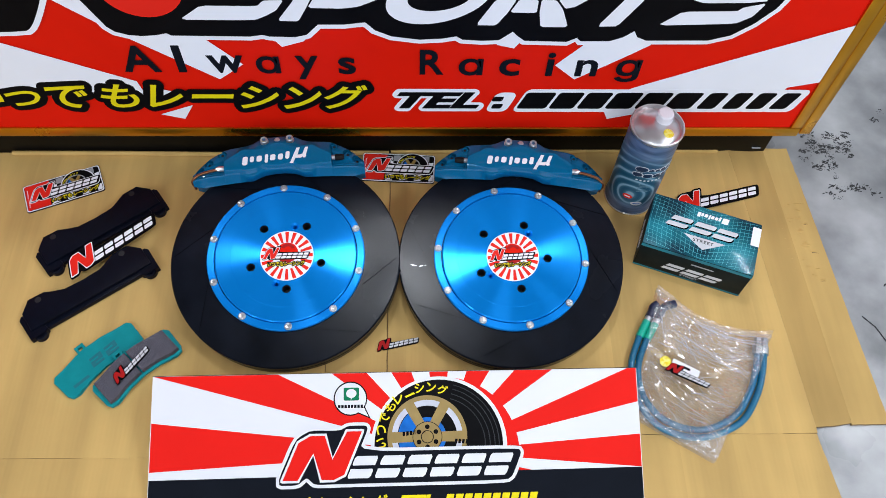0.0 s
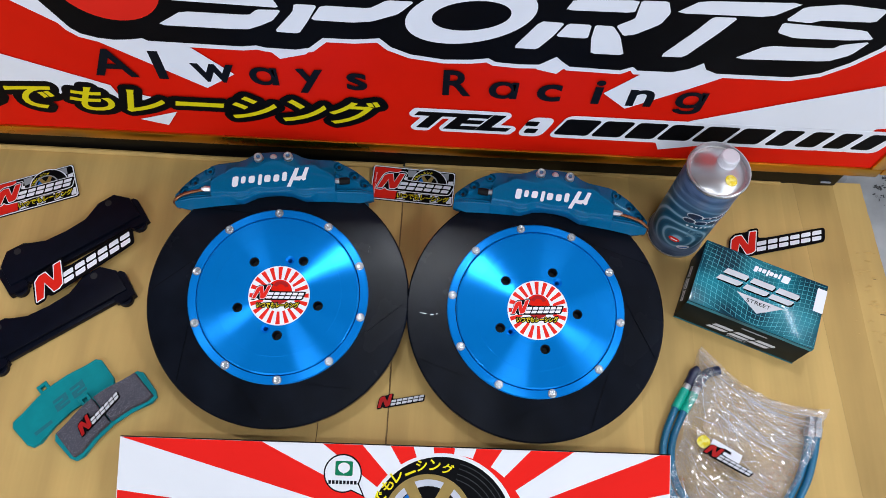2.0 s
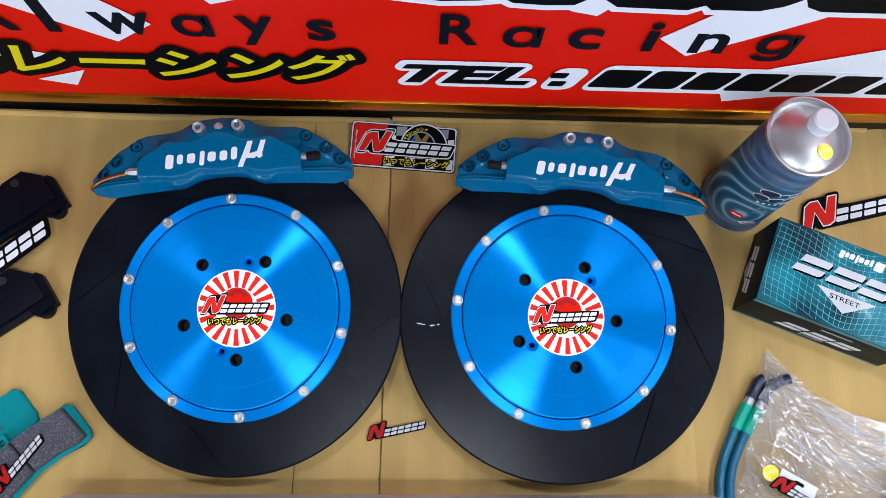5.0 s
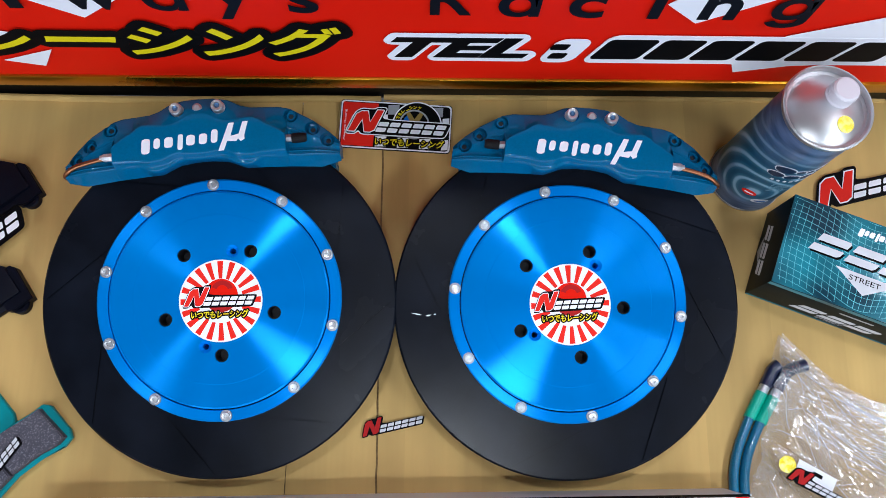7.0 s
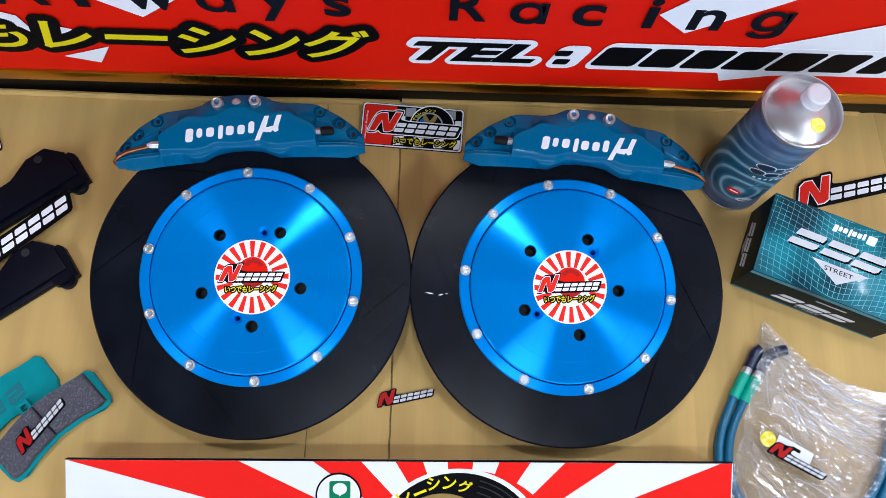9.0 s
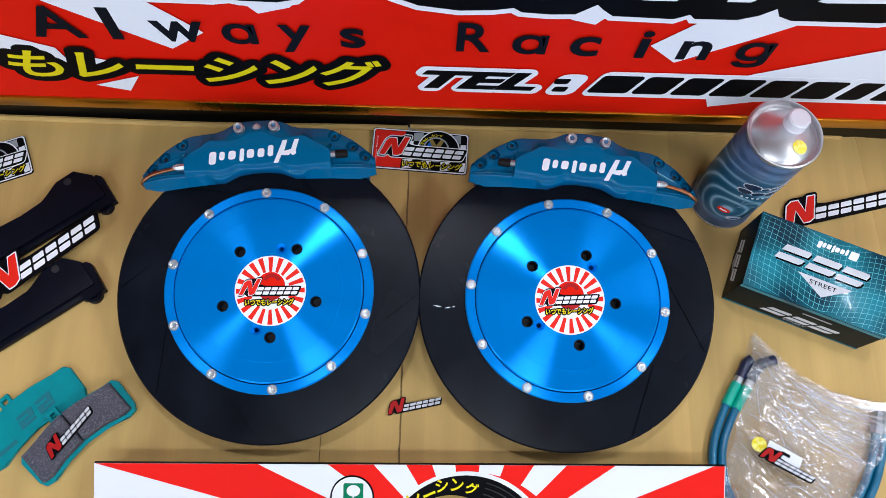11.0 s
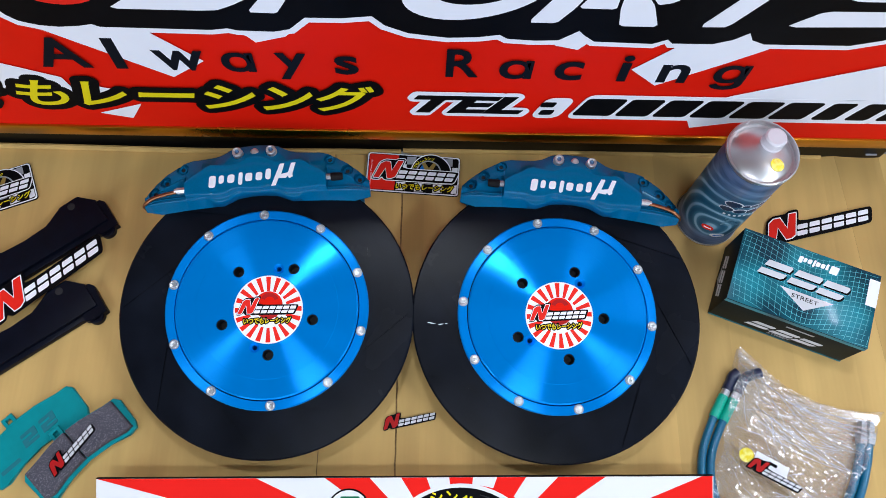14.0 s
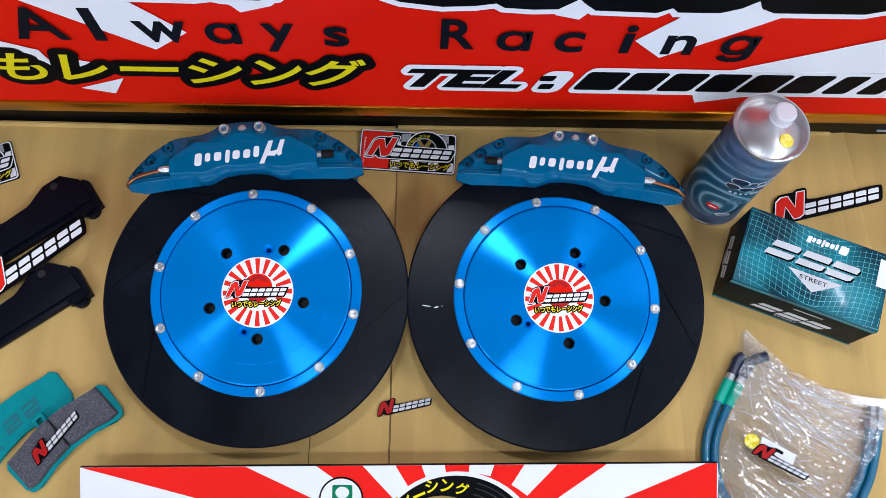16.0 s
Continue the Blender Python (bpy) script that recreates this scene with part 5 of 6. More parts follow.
# ---- braided hoses in their clear bag ----
hoses = thing("brake_hoses", "looped blue brake hoses with green sleeves in a bag", "brake hoses")
P = [(0.397, 0.548), (0.386, 0.530), (0.370, 0.503), (0.352, 0.462), (0.3475, 0.425), (0.357, 0.386), (0.387, 0.352), (0.442, 0.340), (0.503, 0.362), (0.538, 0.405), (0.556, 0.445), (0.564, 0.472)]
Q = [(0.410, 0.545), (0.398, 0.525), (0.381, 0.498), (0.363, 0.460), (0.3585, 0.425), (0.367, 0.392), (0.394, 0.363), (0.443, 0.351), (0.496, 0.372), (0.528, 0.411), (0.545, 0.447), (0.553, 0.472)]
for line, z in ((P, 0.0085), (Q, 0.0095)):
    p3 = [(x, y, z) for x, y in line]
    part("hose", tube(p3, 0.0051, 14, 8), HOSE, hoses, "blue braided hose")
    part("sleeve", tube(p3[1:3], 0.0064, 14, 8), GREEN_SLEEVE, hoses, "green sleeve")
    part("ferrule", tube([p3[0], p3[1]], 0.0056, 14, 4), STEEL, hoses, "bright crimped ferrule")
    e = Vector(p3[0])
    bend = ((0.003, 0.007, 0.002), (0.010, 0.012, 0.003)) if line is P else ((0.009, 0.010, 0.002), (0.026, 0.015, 0.003))
    part("banjo_cap", tube([e + 0.6 * (Vector(p3[1]) - e), e, e + Vector(bend[0]), e + Vector(bend[1])], 0.0068, 12, 5), mat("dark_blue_cap", (0.010, 0.018, 0.055), 0.3, 0, coat=0.4) if line is P else bpy.data.materials["dark_blue_cap"], hoses, "dark blue protective cap")
    g = Vector(p3[-1])
    part("end_nut", lathe([(0, 0), (0.0075, 0), (0.0078, 0.002), (0.0078, 0.014), (0.006, 0.016), (0.006, 0.028), (0, 0.028)], 6, m=Matrix.Translation(g) @ pose(0, 0, 0, -90, 0, -14)), NUT, hoses, "bright hexagon end nut")

BAG = bpy.data.materials.new("clear_polythene")
BAG.use_nodes = True
nt = BAG.node_tree
nt.nodes.remove(nt.nodes["Principled BSDF"])
mixn = nt.nodes.new("ShaderNodeMixShader")
trn = nt.nodes.new("ShaderNodeBsdfTransparent")
trn.inputs[0].default_value = (0.97, 0.97, 0.98, 1)
dif = nt.nodes.new("ShaderNodeBsdfDiffuse")
dif.inputs[0].default_value = (0.80, 0.80, 0.82, 1)
gls = nt.nodes.new("ShaderNodeBsdfGlossy")
gls.inputs["Color"].default_value = (0.95, 0.95, 0.96, 1)
gls.inputs["Roughness"].default_value = 0.13
addn = nt.nodes.new("ShaderNodeMixShader")
addn.inputs[0].default_value = 0.15
tc = nt.nodes.new("ShaderNodeTexCoord")
n1 = nt.nodes.new("ShaderNodeTexNoise")
n1.inputs["Scale"].default_value, n1.inputs["Detail"].default_value = 22.0, 5.0
mr = nt.nodes.new("ShaderNodeMapRange")
mr.inputs["From Min"].default_value, mr.inputs["From Max"].default_value = 0.35, 0.7
mr.inputs["To Min"].default_value, mr.inputs["To Max"].default_value = 0.04, 0.20
nt.links.new(tc.outputs["Object"], n1.inputs["Vector"])
nt.links.new(n1.outputs["Fac"], mr.inputs["Value"])
nt.links.new(mr.outputs["Result"], mixn.inputs[0])
nt.links.new(trn.outputs[0], mixn.inputs[1])
nt.links.new(dif.outputs[0], mixn.inputs[2])
nt.links.new(mixn.outputs[0], addn.inputs[1])
nt.links.new(gls.outputs[0], addn.inputs[2])
nt.links.new(addn.outputs[0], nt.nodes["Material Output"].inputs[0])

# outline of the bag: a crumpled quadrilateral
BQ = [Vector((0.340, 0.372)), Vector((0.452, 0.302)), Vector((0.588, 0.512)), Vector((0.414, 0.594))]


def hose_height(x, y):
    d = min(min(math.hypot(x - a, y - c) for a, c in P), min(math.hypot(x - a, y - c) for a, c in Q))
    return 0.0165 * math.exp(-(d / 0.020) ** 2)


def crumple(x, y, a, long, short, seed):
    """Creased film: facets that meet in sharp folds, stretched along a direction a (degrees); 0 to about 1."""
    c, q = math.cos(radians(a)), math.sin(radians(a))
    wob = 0.25 * noise.noise((x * 30, y * 30, seed))
    d, _ = noise.voronoi(((x * c + y * q) / long + wob, (y * c - x * q) / short + wob, seed), distance_metric="DISTANCE")
    return min(1.0, d[1] - d[0])


def bag_sheet(base, lift, seed, n):
    b = bmesh.new()
    g = []
    for j in range(n + 1):
        row = []
        for i in range(n + 1):
            s, t = i / n, j / n
            p = BQ[0] * (1 - s) * (1 - t) + BQ[1] * s * (1 - t) + BQ[2] * s * t + BQ[3] * (1 - s) * t
            dip = 0.024 * math.sin(math.pi * s) * t ** 3
            rim = max(0.0, 1 - min(s, t, 1 - s, 1 - t) / 0.20)
            e = 0.006 * noise.noise((p.x * 16, p.y * 16, seed)) * (0.3 + 0.7 * rim)
            x, y = p.x + e - 0.4 * dip, p.y - e - dip
            band = max(rim, 1 - abs(t - 0.86) / 0.22, 0.0)
            z = base + lift * (hose_height(x, y) + 0.0012
                               + 0.0034 * (1 - crumple(x, y, -36, 0.15, 0.0135, seed)) ** 2 + 0.0015 * (1 - crumple(x, y, -52, 0.10, 0.0095, seed + 4)) ** 2
                               + band * (0.0034 * (1 - crumple(x, y, -15, 0.034, 0.008, seed + 8)) ** 2 + 0.0012 * crumple(x, y, 50, 0.012, 0.005, seed + 11)))
            row.append(b.verts.new((x, y, max(z, base))))
        g.append(row)
    for j in range(n):
        for i in range(n):
            b.faces.new((g[j][i], g[j][i + 1], g[j + 1][i + 1], g[j + 1][i]))
    return b


bag = tagged(part("clear_bag", join(bag_sheet(0.0058, 1.0, 2.0, 210), bag_sheet(0.0036, 0.05, 5.0, 40)), BAG), "crumpled clear polythene bag round the brake hoses", "plastic bag")
# pale strands over the film: its folds' glints put into shape and colour
FOLD_GLINT = bpy.data.materials.new("polythene_fold_glint")
FOLD_GLINT.use_nodes = True
nt = FOLD_GLINT.node_tree
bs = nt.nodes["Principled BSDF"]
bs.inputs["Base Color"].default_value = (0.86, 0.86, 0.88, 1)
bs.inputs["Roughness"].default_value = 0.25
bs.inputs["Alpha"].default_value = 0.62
frng = random.Random(23)
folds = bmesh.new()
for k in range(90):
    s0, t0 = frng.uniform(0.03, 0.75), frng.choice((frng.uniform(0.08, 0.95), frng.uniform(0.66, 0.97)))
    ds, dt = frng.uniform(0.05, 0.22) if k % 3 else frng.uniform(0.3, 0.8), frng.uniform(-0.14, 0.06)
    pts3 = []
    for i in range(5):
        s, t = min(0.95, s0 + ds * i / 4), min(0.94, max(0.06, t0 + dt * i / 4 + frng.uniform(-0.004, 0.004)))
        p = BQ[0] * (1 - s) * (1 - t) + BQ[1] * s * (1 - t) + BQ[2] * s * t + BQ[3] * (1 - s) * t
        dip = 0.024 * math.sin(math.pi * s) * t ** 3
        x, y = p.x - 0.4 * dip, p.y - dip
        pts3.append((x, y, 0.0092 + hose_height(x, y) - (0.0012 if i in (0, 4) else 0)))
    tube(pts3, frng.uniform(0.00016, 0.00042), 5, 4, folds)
tagged(part("film_glint", folds, FOLD_GLINT, bag), kind="stuff")
part("seal_sticker", prism([circle(0.0088, 20)], 0, 0.0004), HOLOGRAM, bag, "round yellow hologram seal", pose(0.4005, 0.4555, 0.0225, 4, -5, 0))
part("paper_label", prism([[(-0.022, -0.008), (0.022, -0.008), (0.022, 0.008), (-0.022, 0.008)]], 0, 0.0004), WHITE, bag, "small white paper label", pose(0.430, 0.4435, 0.0205, 0, 3, -28))
part("label_bar", prism([[(-0.003, -0.002), (0.008, -0.002), (0.008, 0.002), (-0.003, 0.002)]], 0.0004, 0.0006), BLACK, bag, m=pose(0.430, 0.4455, 0.0205, 0, 3, -28))


# ---- caliper brackets ----
def bracket(m):
    b = thing("caliper_bracket", "black anodised aluminium caliper bracket lying on cardboard", "bracket", m, "pair of caliper brackets")
    half = [(0.0, 0.028), (0.031, 0.028), (0.040, 0.032), (0.058, 0.0445), (0.084, 0.0455), (0.101, 0.027), (0.101, -0.008), (0.0, -0.008)]
    pts = half + [(-x, y) for x, y in half[::-1][1:-1]]
    s = prism([pts], 0.001, 0.0155)
    top = [e for e in s.edges if all(abs(v.co.z - 0.0155) < 1e-5 for v in e.verts)]
    bmesh.ops.bevel(s, geom=top, offset=0.0020, segments=2, affect="EDGES", profile=0.6)
    part("bracket_bar", s, ANODISED_BLACK, b)
    part("front_web", box(0.160, 0.012, 0.009, 0.0012, (0, -0.0085, 0.0048)), ANODISED_BLACK, b)
    for k in (1, -1):
        end = prism([[(k * 0.079, 0.012), (k * 0.079, -0.017), (k * 0.086, -0.021), (k * 0.108, -0.020), (k * 0.1095, 0.020), (k * 0.1050, 0.026), (k * 0.099, 0.026)]], 0, 0.0120)
        bmesh.ops.recalc_face_normals(end, faces=end.faces)
        bmesh.ops.bevel(end, geom=[e for e in end.edges if all(v.co.z > 0.0119 for v in e.verts)], offset=0.0012, segments=2, affect="EDGES")
        part("end_block", end, ANODISED_BLACK, b)
        part("lug", lathe([(0, 0), (0.0105, 0), (0.0105, 0.0075), (0.0092, 0.0088), (0.0060, 0.0088), (0.0056, 0.004), (0, 0.004)], 28), ANODISED_BLACK, b, m=pose(k * 0.0925, -0.0165, 0))
        part("bore", lathe([(0, 0), (0.0046, 0), (0.0050, 0.0004), (0.0046, 0.0007), (0, 0.0007)], 20), HOLE, b, m=pose(k * 0.071, 0.036, 0.0152))
    return b


bracket(pose(-0.5050, 0.6945, 0.003, 0, 0, 37.8))
bracket(pose(-0.5010, 0.5770, 0.003, 0, 0, 36.8))


# ---- brake pads ----
def pad(m, friction, label):
    p = thing("brake_pad", label, "brake pad", m, "brake pads")
    outline = [(-0.067, -0.018), (-0.063, -0.026), (-0.052, -0.028), (-0.028, -0.021), (0, -0.018), (0.028, -0.021), (0.052, -0.028), (0.063, -0.026), (0.067, -0.018), (0.069, 0.014), (0.064, 0.021), (0.048, 0.0225), (0.022, 0.028), (0, 0.030), (-0.022, 0.028), (-0.048, 0.0225), (-0.064, 0.021), (-0.069, 0.014)]
    plate = prism([outline], 0, 0.006)
    bmesh.ops.bevel(plate, geom=[e for e in plate.edges if all(v.co.z > 0.005 for v in e.verts)], offset=0.0009, segments=2, affect="EDGES")
    part("backing_plate", plate, PAD_TEAL, p, "teal painted steel backing plate")
    part("ear", lathe([(0.0045, 0), (0.0100, 0), (0.0104, 0.0012), (0.0104, 0.0048), (0.0098, 0.0055), (0.0045, 0.0055), (0.0045, 0)], 4), PAD_TEAL, p, "square eyelet", pose(-0.010, 0.0335, 0.0001) @ Matrix.Diagonal((1.15, 0.85, 1, 1)) @ pose(0, 0, 0, 0, 0, 45))
    if friction:
        top = table([(-61, 18), (-48, 19), (-22, 24.5), (0, 26.5), (22, 24.5), (48, 19), (61, 18)])
        low = table([(-61, -22), (-50, -23), (-28, -17), (0, -14.5), (28, -17), (50, -23), (61, -22)])
        for a, c in ((-0.061, -0.0012), (0.0012, 0.061)):
            xs = np.linspace(a, c, 7)
            blk = prism([[(x, low(x)) for x in xs] + [(x, top(x)) for x in xs[::-1]]], 0.006, 0.0165)
            bmesh.ops.bevel(blk, geom=[e for e in blk.edges if all(v.co.z > 0.016 for v in e.verts)], offset=0.0012, segments=2, affect="EDGES")
            part("friction_block", blk, FRICTION, p, "grey speckled friction block")
    else:
        for x in (-0.014, 0.012):
            part("embossed_bar", prism([slant([(0, 0), (0.020, 0), (0.020, 0.004), (0.0065, 0.004), (0.0065, 0.006), (0.020, 0.006), (0.020, 0.017), (0, 0.017), (0, 0.013), (0.0135, 0.013), (0.0135, 0.010), (0, 0.010)], 0.15, 1, 1, x, -0.008)], 0.006, 0.0065), mat("dark_teal_print", (0.002, 0.15, 0.19), 0.5) if x < 0 else bpy.data.materials["dark_teal_print"], p)
        part("embossed_bar", prism([[(-0.052, -0.016), (-0.026, -0.016), (-0.026, -0.011), (-0.052, -0.011)]], 0.006, 0.0063), bpy.data.materials["dark_teal_print"], p)
    return p


pad(pose(-0.4690, 0.4680, 0.0032, 0, 0, 46), False, "teal brake pad lying face down on cardboard")
pad(pose(-0.4070, 0.4530, 0.0088, 4, -1.5, 45), True, "brake pad with grey friction face propped on another pad")


# ---- stickers ----
HUGGING = [(-0.012, -0.05), (0.075, -0.05), (0.10, 0.10), (0.15, -0.05), (0.26, -0.05), (1.0, -0.05), (1.01, 0.04), (1.01, 0.50), (0.285, 0.52), (0.285, 1.03), (0.19, 1.05), (0.16, 0.97), (0.03, 0.97), (-0.012, 0.82)]


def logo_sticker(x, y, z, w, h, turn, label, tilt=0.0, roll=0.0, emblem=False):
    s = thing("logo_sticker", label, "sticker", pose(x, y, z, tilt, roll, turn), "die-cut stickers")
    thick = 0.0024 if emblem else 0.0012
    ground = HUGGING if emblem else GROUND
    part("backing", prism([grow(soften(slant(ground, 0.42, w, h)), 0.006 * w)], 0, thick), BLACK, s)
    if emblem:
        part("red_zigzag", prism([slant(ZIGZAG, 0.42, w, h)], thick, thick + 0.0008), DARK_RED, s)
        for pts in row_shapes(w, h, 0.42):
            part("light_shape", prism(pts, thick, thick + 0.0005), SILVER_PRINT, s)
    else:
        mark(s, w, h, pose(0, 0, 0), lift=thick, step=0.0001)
    return s


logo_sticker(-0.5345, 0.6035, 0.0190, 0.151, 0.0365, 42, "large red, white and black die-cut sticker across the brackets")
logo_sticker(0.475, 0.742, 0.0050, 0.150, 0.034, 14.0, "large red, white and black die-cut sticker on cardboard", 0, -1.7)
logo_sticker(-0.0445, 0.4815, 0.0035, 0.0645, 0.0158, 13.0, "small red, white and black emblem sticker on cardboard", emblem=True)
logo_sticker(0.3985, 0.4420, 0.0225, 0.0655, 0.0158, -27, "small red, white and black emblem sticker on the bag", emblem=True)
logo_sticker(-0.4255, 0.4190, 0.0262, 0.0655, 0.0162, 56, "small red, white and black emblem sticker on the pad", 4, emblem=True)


def plate_sticker(m, label):
    s = thing("plate_sticker", label, "sticker", m, "plate stickers")
    W, H = 0.130, 0.058

    def rounded(d):
        w, h, r = W / 2 - d, H / 2 - d, 0.004
        out = []
        for cx, cy, a in ((w - r, h - r, 0), (r - w, h - r, 90), (r - w, r - h, 180), (w - r, r - h, 270)):
            out += circle(r, 4, (cx, cy), a, a + 90)
        return out
    part("plate", prism([rounded(0)], 0, 0.0022), BLACK, s)
    part("white_border", prism([rounded(0.0006)], 0.0022, 0.0024), WHITE, s)
    part("black_field", prism([rounded(0.0022)], 0.0022, 0.0026), BLACK, s)
    part("red_field", prism([[(-W / 2 + 0.003, -H / 2 + 0.003), (-W / 2 + 0.040, -H / 2 + 0.003), (-W / 2 + 0.044, H / 2 - 0.003), (-W / 2 + 0.003, H / 2 - 0.003)]], 0.0022, 0.0028), BRIGHT_RED, s)
    for i in range(7):
        for j in range(4):
            x, y = -0.0225 + 0.0128 * i, -H / 2 + 0.0032 + 0.0131 * j
            if (i + j) % 2:
                continue
            w, h = min(0.0128, W / 2 - 0.003 - x), min(0.0131, H / 2 - 0.003 - y)
            part("white_check", prism([[(x, y), (x + w, y + 0.001), (x + w, y + h), (x, y + h - 0.001)]], 0.0022, 0.00275), WHITE if j < 3 else GREY_PRINT, s)
    part("tyre_outline", prism([circle(0.0290, 40, (0.0250, 0.0020), -10, 190)], 0.0022, 0.0029), WHITE, s)
    part("tyre", prism([circle(0.0275, 40, (0.0250, 0.0020), -10, 190)], 0.0022, 0.0030), BLACK, s)
    rc = (0.0215, 0.0035)
    part("rim", prism([circle(0.0178, 32, rc)], 0.0022, 0.0031), GREY_PRINT, s)
    part("rim_gap", prism([circle(0.0158, 28, rc)], 0.0022, 0.0032), BLACK, s)
    part("blue_caliper", prism([sector(0.005, 0.0135, 110, 165, rc)], 0.0022, 0.0033), BLUE_PRINT, s)
    for a in range(0, 360, 60):
        part("spoke", prism([[(rc[0] + 0.0160 * math.cos(radians(a + q)) * f, rc[1] + 0.0160 * math.sin(radians(a + q)) * f) for q, f in ((-8, 1), (8, 1), (60, 0.25), (-60, 0.25))]], 0.0022, 0.0034), GOLD_PRINT, s)
    part("hub", prism([circle(0.0035, 16, rc)], 0.0022, 0.0035), BLACK, s)
    for i, ch in enumerate(KANA):
        a = 188 - 14.0 * i
        part("tyre_letter", lettering(ch, 0.0042, 0.0042 if ch != "ー" else 0.0010, 0, 0.02, 0.0002), YELLOW, s, m=pose(rc[0] + 0.0205 * math.cos(radians(a)), rc[1] + 0.0205 * math.sin(radians(a)), 0.0030, 0, 0, a - 90) @ pose(-0.0021, -0.0021, 0))
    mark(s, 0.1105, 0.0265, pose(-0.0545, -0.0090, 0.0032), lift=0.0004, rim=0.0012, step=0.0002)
    part("slogan_outline", halo(KANA, 0.080, 0.0092, 0.15, 0.0014, 0.0002), BLACK, s, m=pose(-0.0225, -0.0245, 0.0046))
    part("slogan", lettering(KANA, 0.080, 0.0092, 0.15, 0.02, 0.0003), YELLOW, s, m=pose(-0.0225, -0.0245, 0.0049))
    part("edge_caption", lettering("Always Racing", 0.037, 0.0028, 0, 0, 0.0002), WHITE, s, m=pose(-0.057, -0.020, 0.0029, 0, 0, 90))
    return s


plate_sticker(pose(-0.594, 0.7855, 0.0035, 0, 0, 22.5), "red and chequered plate sticker lying flat on cardboard")
plate_sticker(pose(-0.0165, 0.8335, 0.0052, 5, 0, -2.8), "red and chequered plate sticker leaning on the carton hem")


# ---- printed carton in front ----
TILT_B = 20.0
PB = pose(-0.0112, 0.4236, 0.0715, TILT_B, 0, 1.0)  # the middle of the upper edge of its top
front = thing("printed_carton", "long white carton printed with red rays and a wheel", "carton", PB)
FW, FL, FB = 0.7000, 0.202, -0.0036
body = bmesh.new()
ang = radians(TILT_B)
side = [(FB, 0), (-FL, 0), (-FL + 0.001, -0.0035), (-0.071 * math.sin(ang) * 0.95, -0.0655)]
lv = [[body.verts.new((s * FW / 2, y, z)) for y, z in side] for s in (-1, 1)]
body.faces.new(lv[0])
body.faces.new(lv[1][::-1])
for i in range(4):
    j = (i + 1) % 4
    body.faces.new((lv[0][i], lv[1][i], lv[1][j], lv[0][j]))
bmesh.ops.recalc_face_normals(body, faces=body.faces)
part("carton_body", body, CARTON_WHITE, front, "white carton board")
C = (0.0600, -0.1175)
RECT = [(1, 0, FW / 2 - 0.001), (-1, 0, FW / 2 - 0.001), (0, 1, FB - 0.0006), (0, -1, 0.150)]
part("back_edge", prism([[(-FW / 2, FB - 0.0002), (FW / 2, FB - 0.0002), (FW / 2, FB + 0.0005), (-FW / 2, FB + 0.0005)]], -0.004, 0.0008), BLACK, front, "thin black strip along the back edge")
part("red_field", prism([[(-FW / 2 + 0.001, -0.150), (FW / 2 - 0.001, -0.150), (FW / 2 - 0.001, FB - 0.0006), (-FW / 2 + 0.001, FB - 0.0006)]], 0, 0.0003), CARTON_RED, front, "bright red print")
EDGES = (-12.0, -5.3, 3.8, 12.7, 22.3, 34.5, 45.9, 57.1, 70.6, 83.7, 97.4, 109.6, 121.4, 132.8, 143.9, 154.0, 164.5, 173.3, 182.7, 200.0)
for a, c in list(zip(EDGES, EDGES[1:]))[::2]:
    poly = [C, (C[0] + 3 * math.cos(radians(a)), C[1] + 3 * math.sin(radians(a))), (C[0] + 3 * math.cos(radians(c)), C[1] + 3 * math.sin(radians(c)))]
    for side_ in RECT:
        poly = clip(poly, side_)
    part("white_ray", prism([poly], 0, 0.0005), CARTON_WHITE, front)
part("black_band", prism([[(-FW / 2 + 0.001, -FL + 0.001), (FW / 2 - 0.001, -FL + 0.001), (FW / 2 - 0.001, -0.1446), (-FW / 2 + 0.001, -0.1476)]], 0, 0.0007), INK, front, "black printed band")
# the wheel picture
WC = (0.0414, -0.0960)
part("red_ring", prism([clip(circle(0.1063, 64, (0.0668, -0.1190)), (0, -1, 0.1470))], 0, 0.0006), CARTON_RED, front)
part("wheel_outline", prism([clip(circle(0.0975, 64, (0.0582, -0.1085)), (0, -1, 0.1470))], 0, 0.0007), CARTON_WHITE, front)
part("tyre", prism([clip(circle(0.0920, 64, (0.0578, -0.1075)), (0, -1, 0.1470))], 0, 0.0009), BLACK, front, "printed black tyre")
part("rim_well", prism([slant(circle(0.063, 48), 0, 0.90, 0.92, WC[0], WC[1])], 0, 0.0011), PALE_PRINT, front)
part("rim_dark", prism([slant(circle(0.0475, 48), 0, 0.90, 0.92, WC[0], WC[1])], 0, 0.0012), BLACK, front)
part("brake_disc", prism([slant(circle(0.0300, 40), 0, 0.90, 0.92, WC[0], WC[1])], 0, 0.0013), BLUE_PRINT, front)
part("blue_caliper", prism([slant(sector(0.024, 0.0465, 128, 212), 0, 0.90, 0.92, WC[0], WC[1])], 0, 0.0014), BLUE_PRINT, front)
for a in range(0, 360, 60):
    q = [(0.060 * math.cos(radians(a + 8)), 0.060 * math.sin(radians(a + 8))), (0.018 * math.cos(radians(a + 24)), 0.018 * math.sin(radians(a + 24))), (0.018 * math.cos(radians(a - 24)), 0.018 * math.sin(radians(a - 24))), (0.060 * math.cos(radians(a - 8)), 0.060 * math.sin(radians(a - 8)))]
    part("spoke", prism([slant(q, 0, 0.90, 0.92, WC[0], WC[1])], 0, 0.0016), GOLD_PRINT, front)
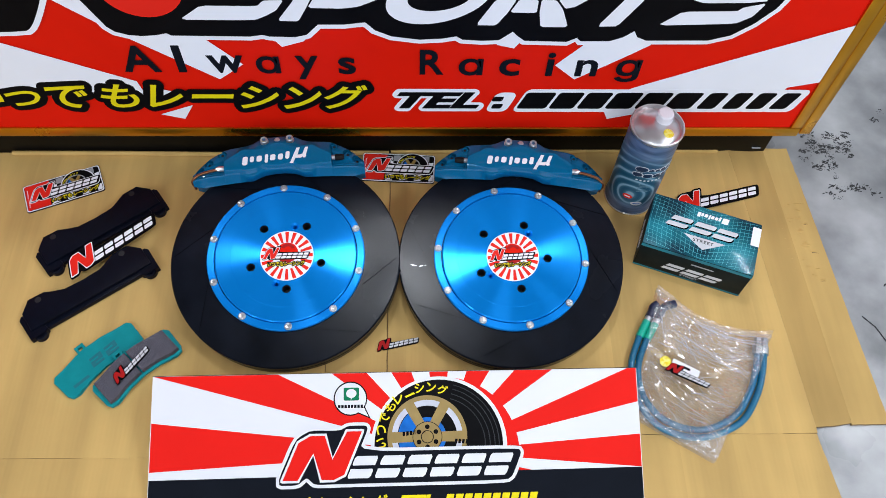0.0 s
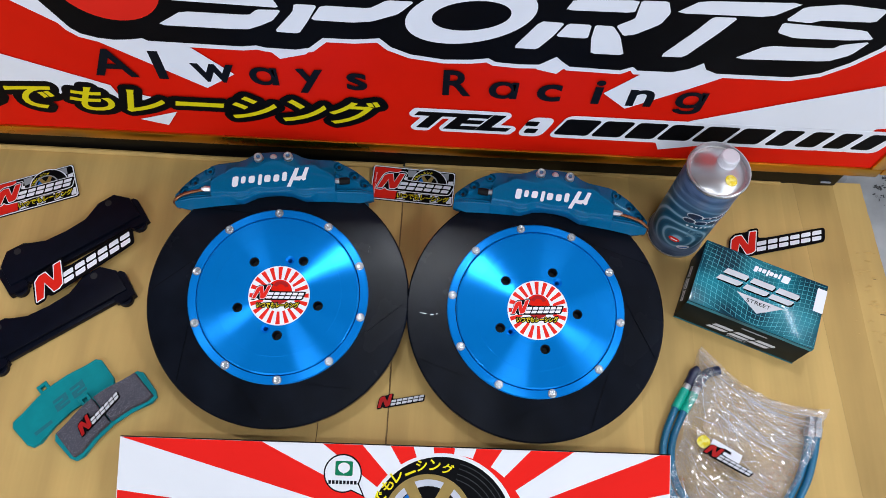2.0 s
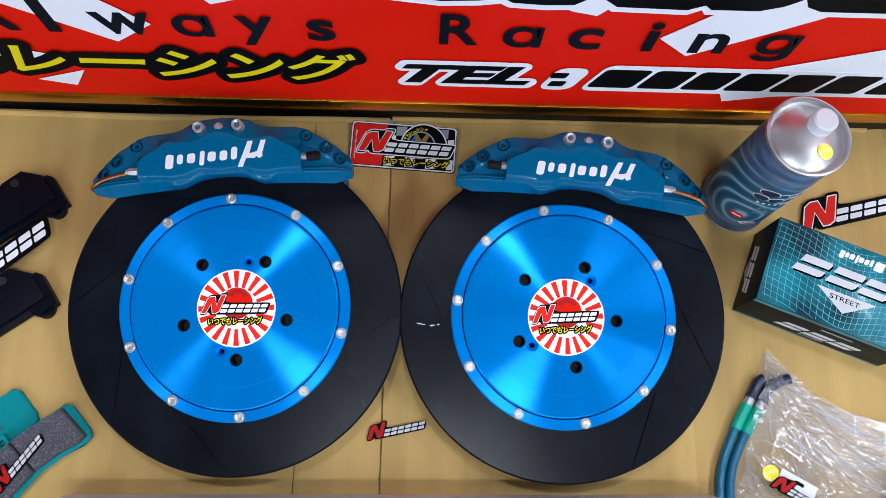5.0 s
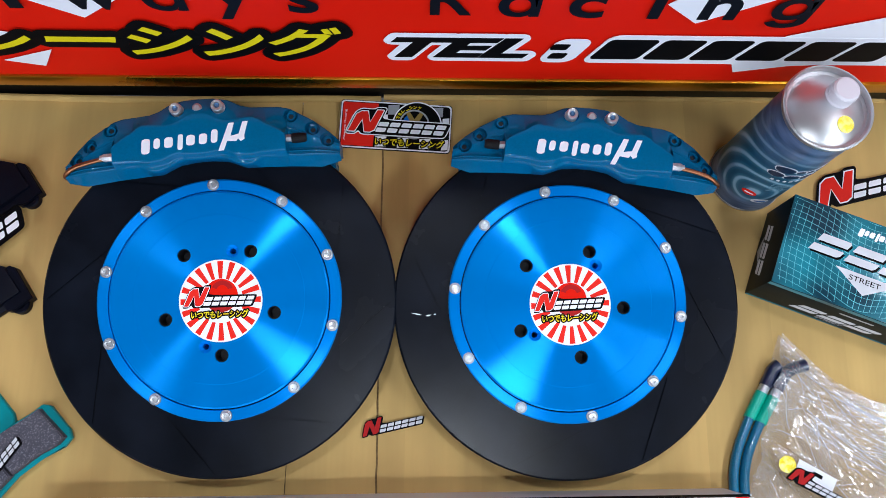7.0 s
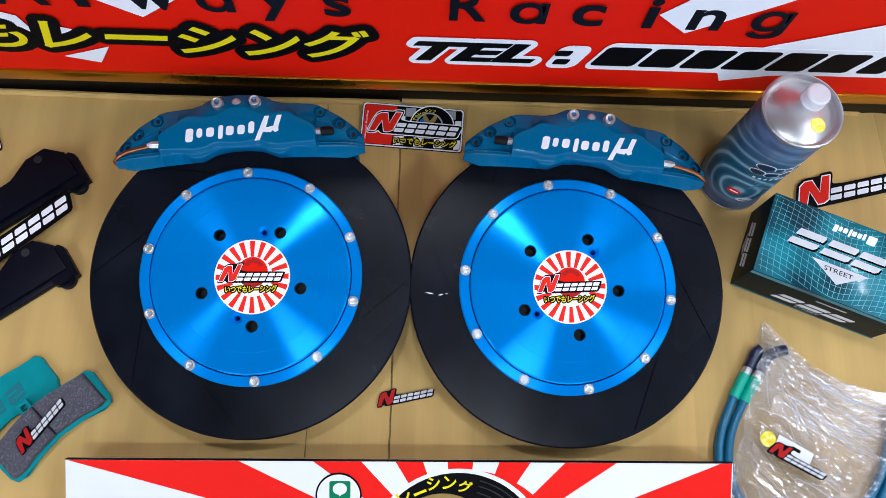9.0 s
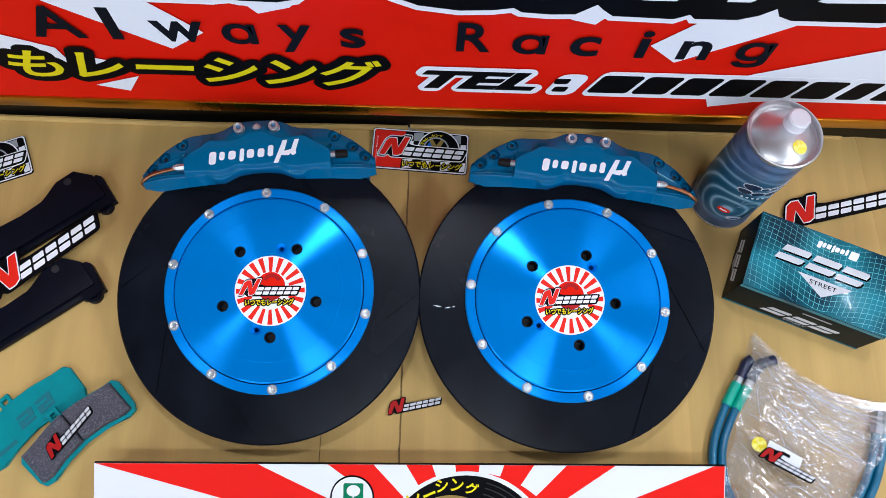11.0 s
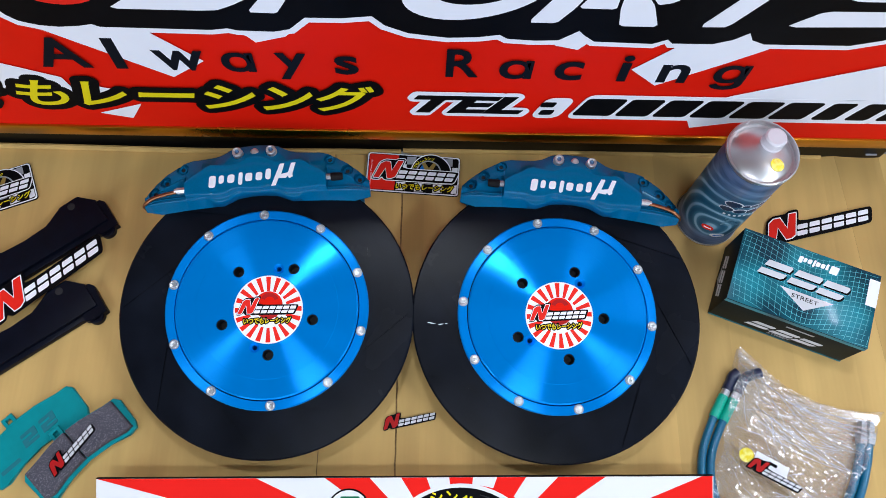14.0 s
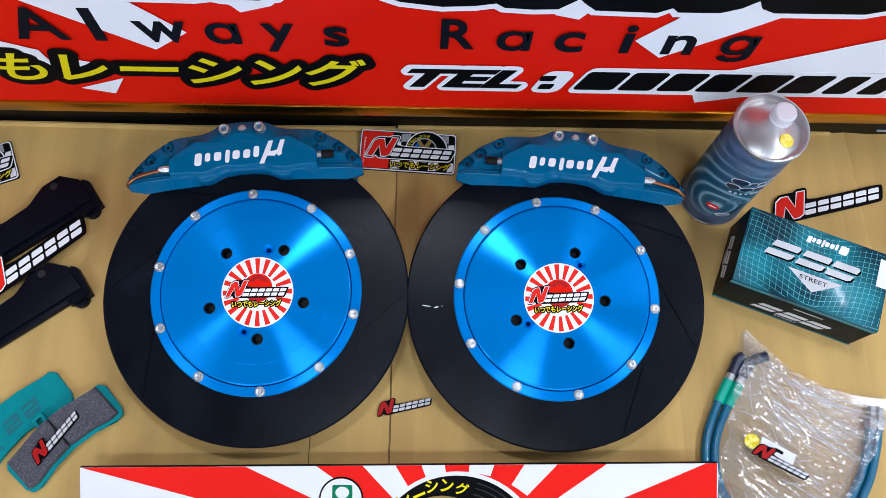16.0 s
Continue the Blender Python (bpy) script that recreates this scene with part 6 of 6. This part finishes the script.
for a in range(0, 360, 12):
    part("rim_lip", prism([slant(sector(0.0565, 0.0635, a, a + 12, n=2), 0, 0.90, 0.92, WC[0], WC[1])], 0, 0.0015), GOLD_PRINT, front)
for bx, by, turn_ in ((0.080, -0.1055, -4), (0.006, -0.0945, 6)):
    for i in range(4):
        part("spoke_bar", prism([[(0.0052 * i, 0), (0.0052 * i + 0.0036, 0), (0.0052 * i + 0.0042, 0.0060), (0.0052 * i + 0.0006, 0.0060)]], 0, 0.0018), BLACK, front, m=pose(bx, by, 0, 0, 0, turn_))
part("hub_outline", prism([slant(circle(0.0232, 32), 0, 0.92, 0.93, WC[0], WC[1])], 0, 0.0017), BLACK, front)
part("hub", prism([slant(circle(0.0222, 32), 0, 0.92, 0.93, WC[0], WC[1])], 0, 0.0018), GOLD_PRINT, front)
for a in range(30, 390, 60):
    part("lug", prism([circle(0.0034, 12, (WC[0] + 0.014 * math.cos(radians(a)), WC[1] + 0.014 * math.sin(radians(a))))], 0, 0.0020), BLACK, front)
part("hub_ring", prism([circle(0.0092, 24, WC)], 0, 0.0019), BLACK, front)
part("hub_cap", prism([circle(0.0080, 24, WC)], 0, 0.0020), GOLD_PRINT, front)
for r0 in (0.066, 0.073, 0.080, 0.086):
    part("tread_line", prism([slant(sector(r0, r0 + 0.0012, -5, 75, n=14), 0, 1, 1, 0.0578, -0.1075)], 0, 0.0010), TREAD_GREY, front)
for i, ch in enumerate(KANA):
    a = 186 - 14.5 * i
    x, y = WC[0] + 0.0700 * math.cos(radians(a)) * 0.95, WC[1] + 0.0700 * math.sin(radians(a))
    part("slogan_letter", lettering(ch, 0.014, 0.014 if ch != "ー" else 0.003, 0, 0.02, 0.0003), YELLOW, front, m=pose(x, y, 0.0010, 0, 0, a - 90) @ pose(-0.007, -0.007, 0))
# speech bubble
BU = (-0.0683, -0.0402)
part("bubble_outline", prism([circle(0.0242, 36, BU), [(-0.0605, -0.0600), (-0.0475, -0.0520), (-0.0395, -0.0690)]], 0, 0.0012), BLACK, front, "speech bubble")
part("bubble", prism([circle(0.0224, 36, BU), [(-0.0600, -0.0585), (-0.0490, -0.0530), (-0.0425, -0.0660)]], 0, 0.0014), CARTON_WHITE, front)
part("app_tile", prism([[(-0.0767, -0.0430), (-0.0572, -0.0430), (-0.0560, -0.0415), (-0.0560, -0.0260), (-0.0572, -0.0247), (-0.0767, -0.0247), (-0.0780, -0.0260), (-0.0780, -0.0415)]], 0, 0.0016), GREEN, front, "green app tile")
part("app_blob", prism([slant(circle(0.0075, 20), 0, 1, 0.85, -0.067, -0.0330), [(-0.0690, -0.0380), (-0.0650, -0.0385), (-0.0672, -0.0412)]], 0, 0.0018), CARTON_WHITE, front)
for i in range(8):
    part("handle_bar", prism([[(-0.0860 + 0.0046 * i, -0.0535), (-0.0826 + 0.0046 * i, -0.0535), (-0.0826 + 0.0046 * i, -0.0490), (-0.0860 + 0.0046 * i, -0.0490)]], 0, 0.0016), INK, front)
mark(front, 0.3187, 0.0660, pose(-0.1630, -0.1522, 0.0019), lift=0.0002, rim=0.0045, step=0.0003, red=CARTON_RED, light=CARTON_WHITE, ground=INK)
part("slogan", lettering(KANA, 0.175, 0.022, 0.2, 0.02, 0.0003), YELLOW, front, m=pose(-0.191, -0.1955, 0.0008))
part("caption", lettering("TEL:", 0.055, 0.020, 0.2, 0.05, 0.0003), YELLOW, front, m=pose(0.003, -0.1955, 0.0008))
for i in range(10):
    part("number_bar", prism([slant([(0, 0), (0.0105, 0), (0.0105, 0.020), (0, 0.020)], 0.25, 1, 1, 0.063 + 0.0132 * i, -0.1955)], 0, 0.0010), YELLOW, front)
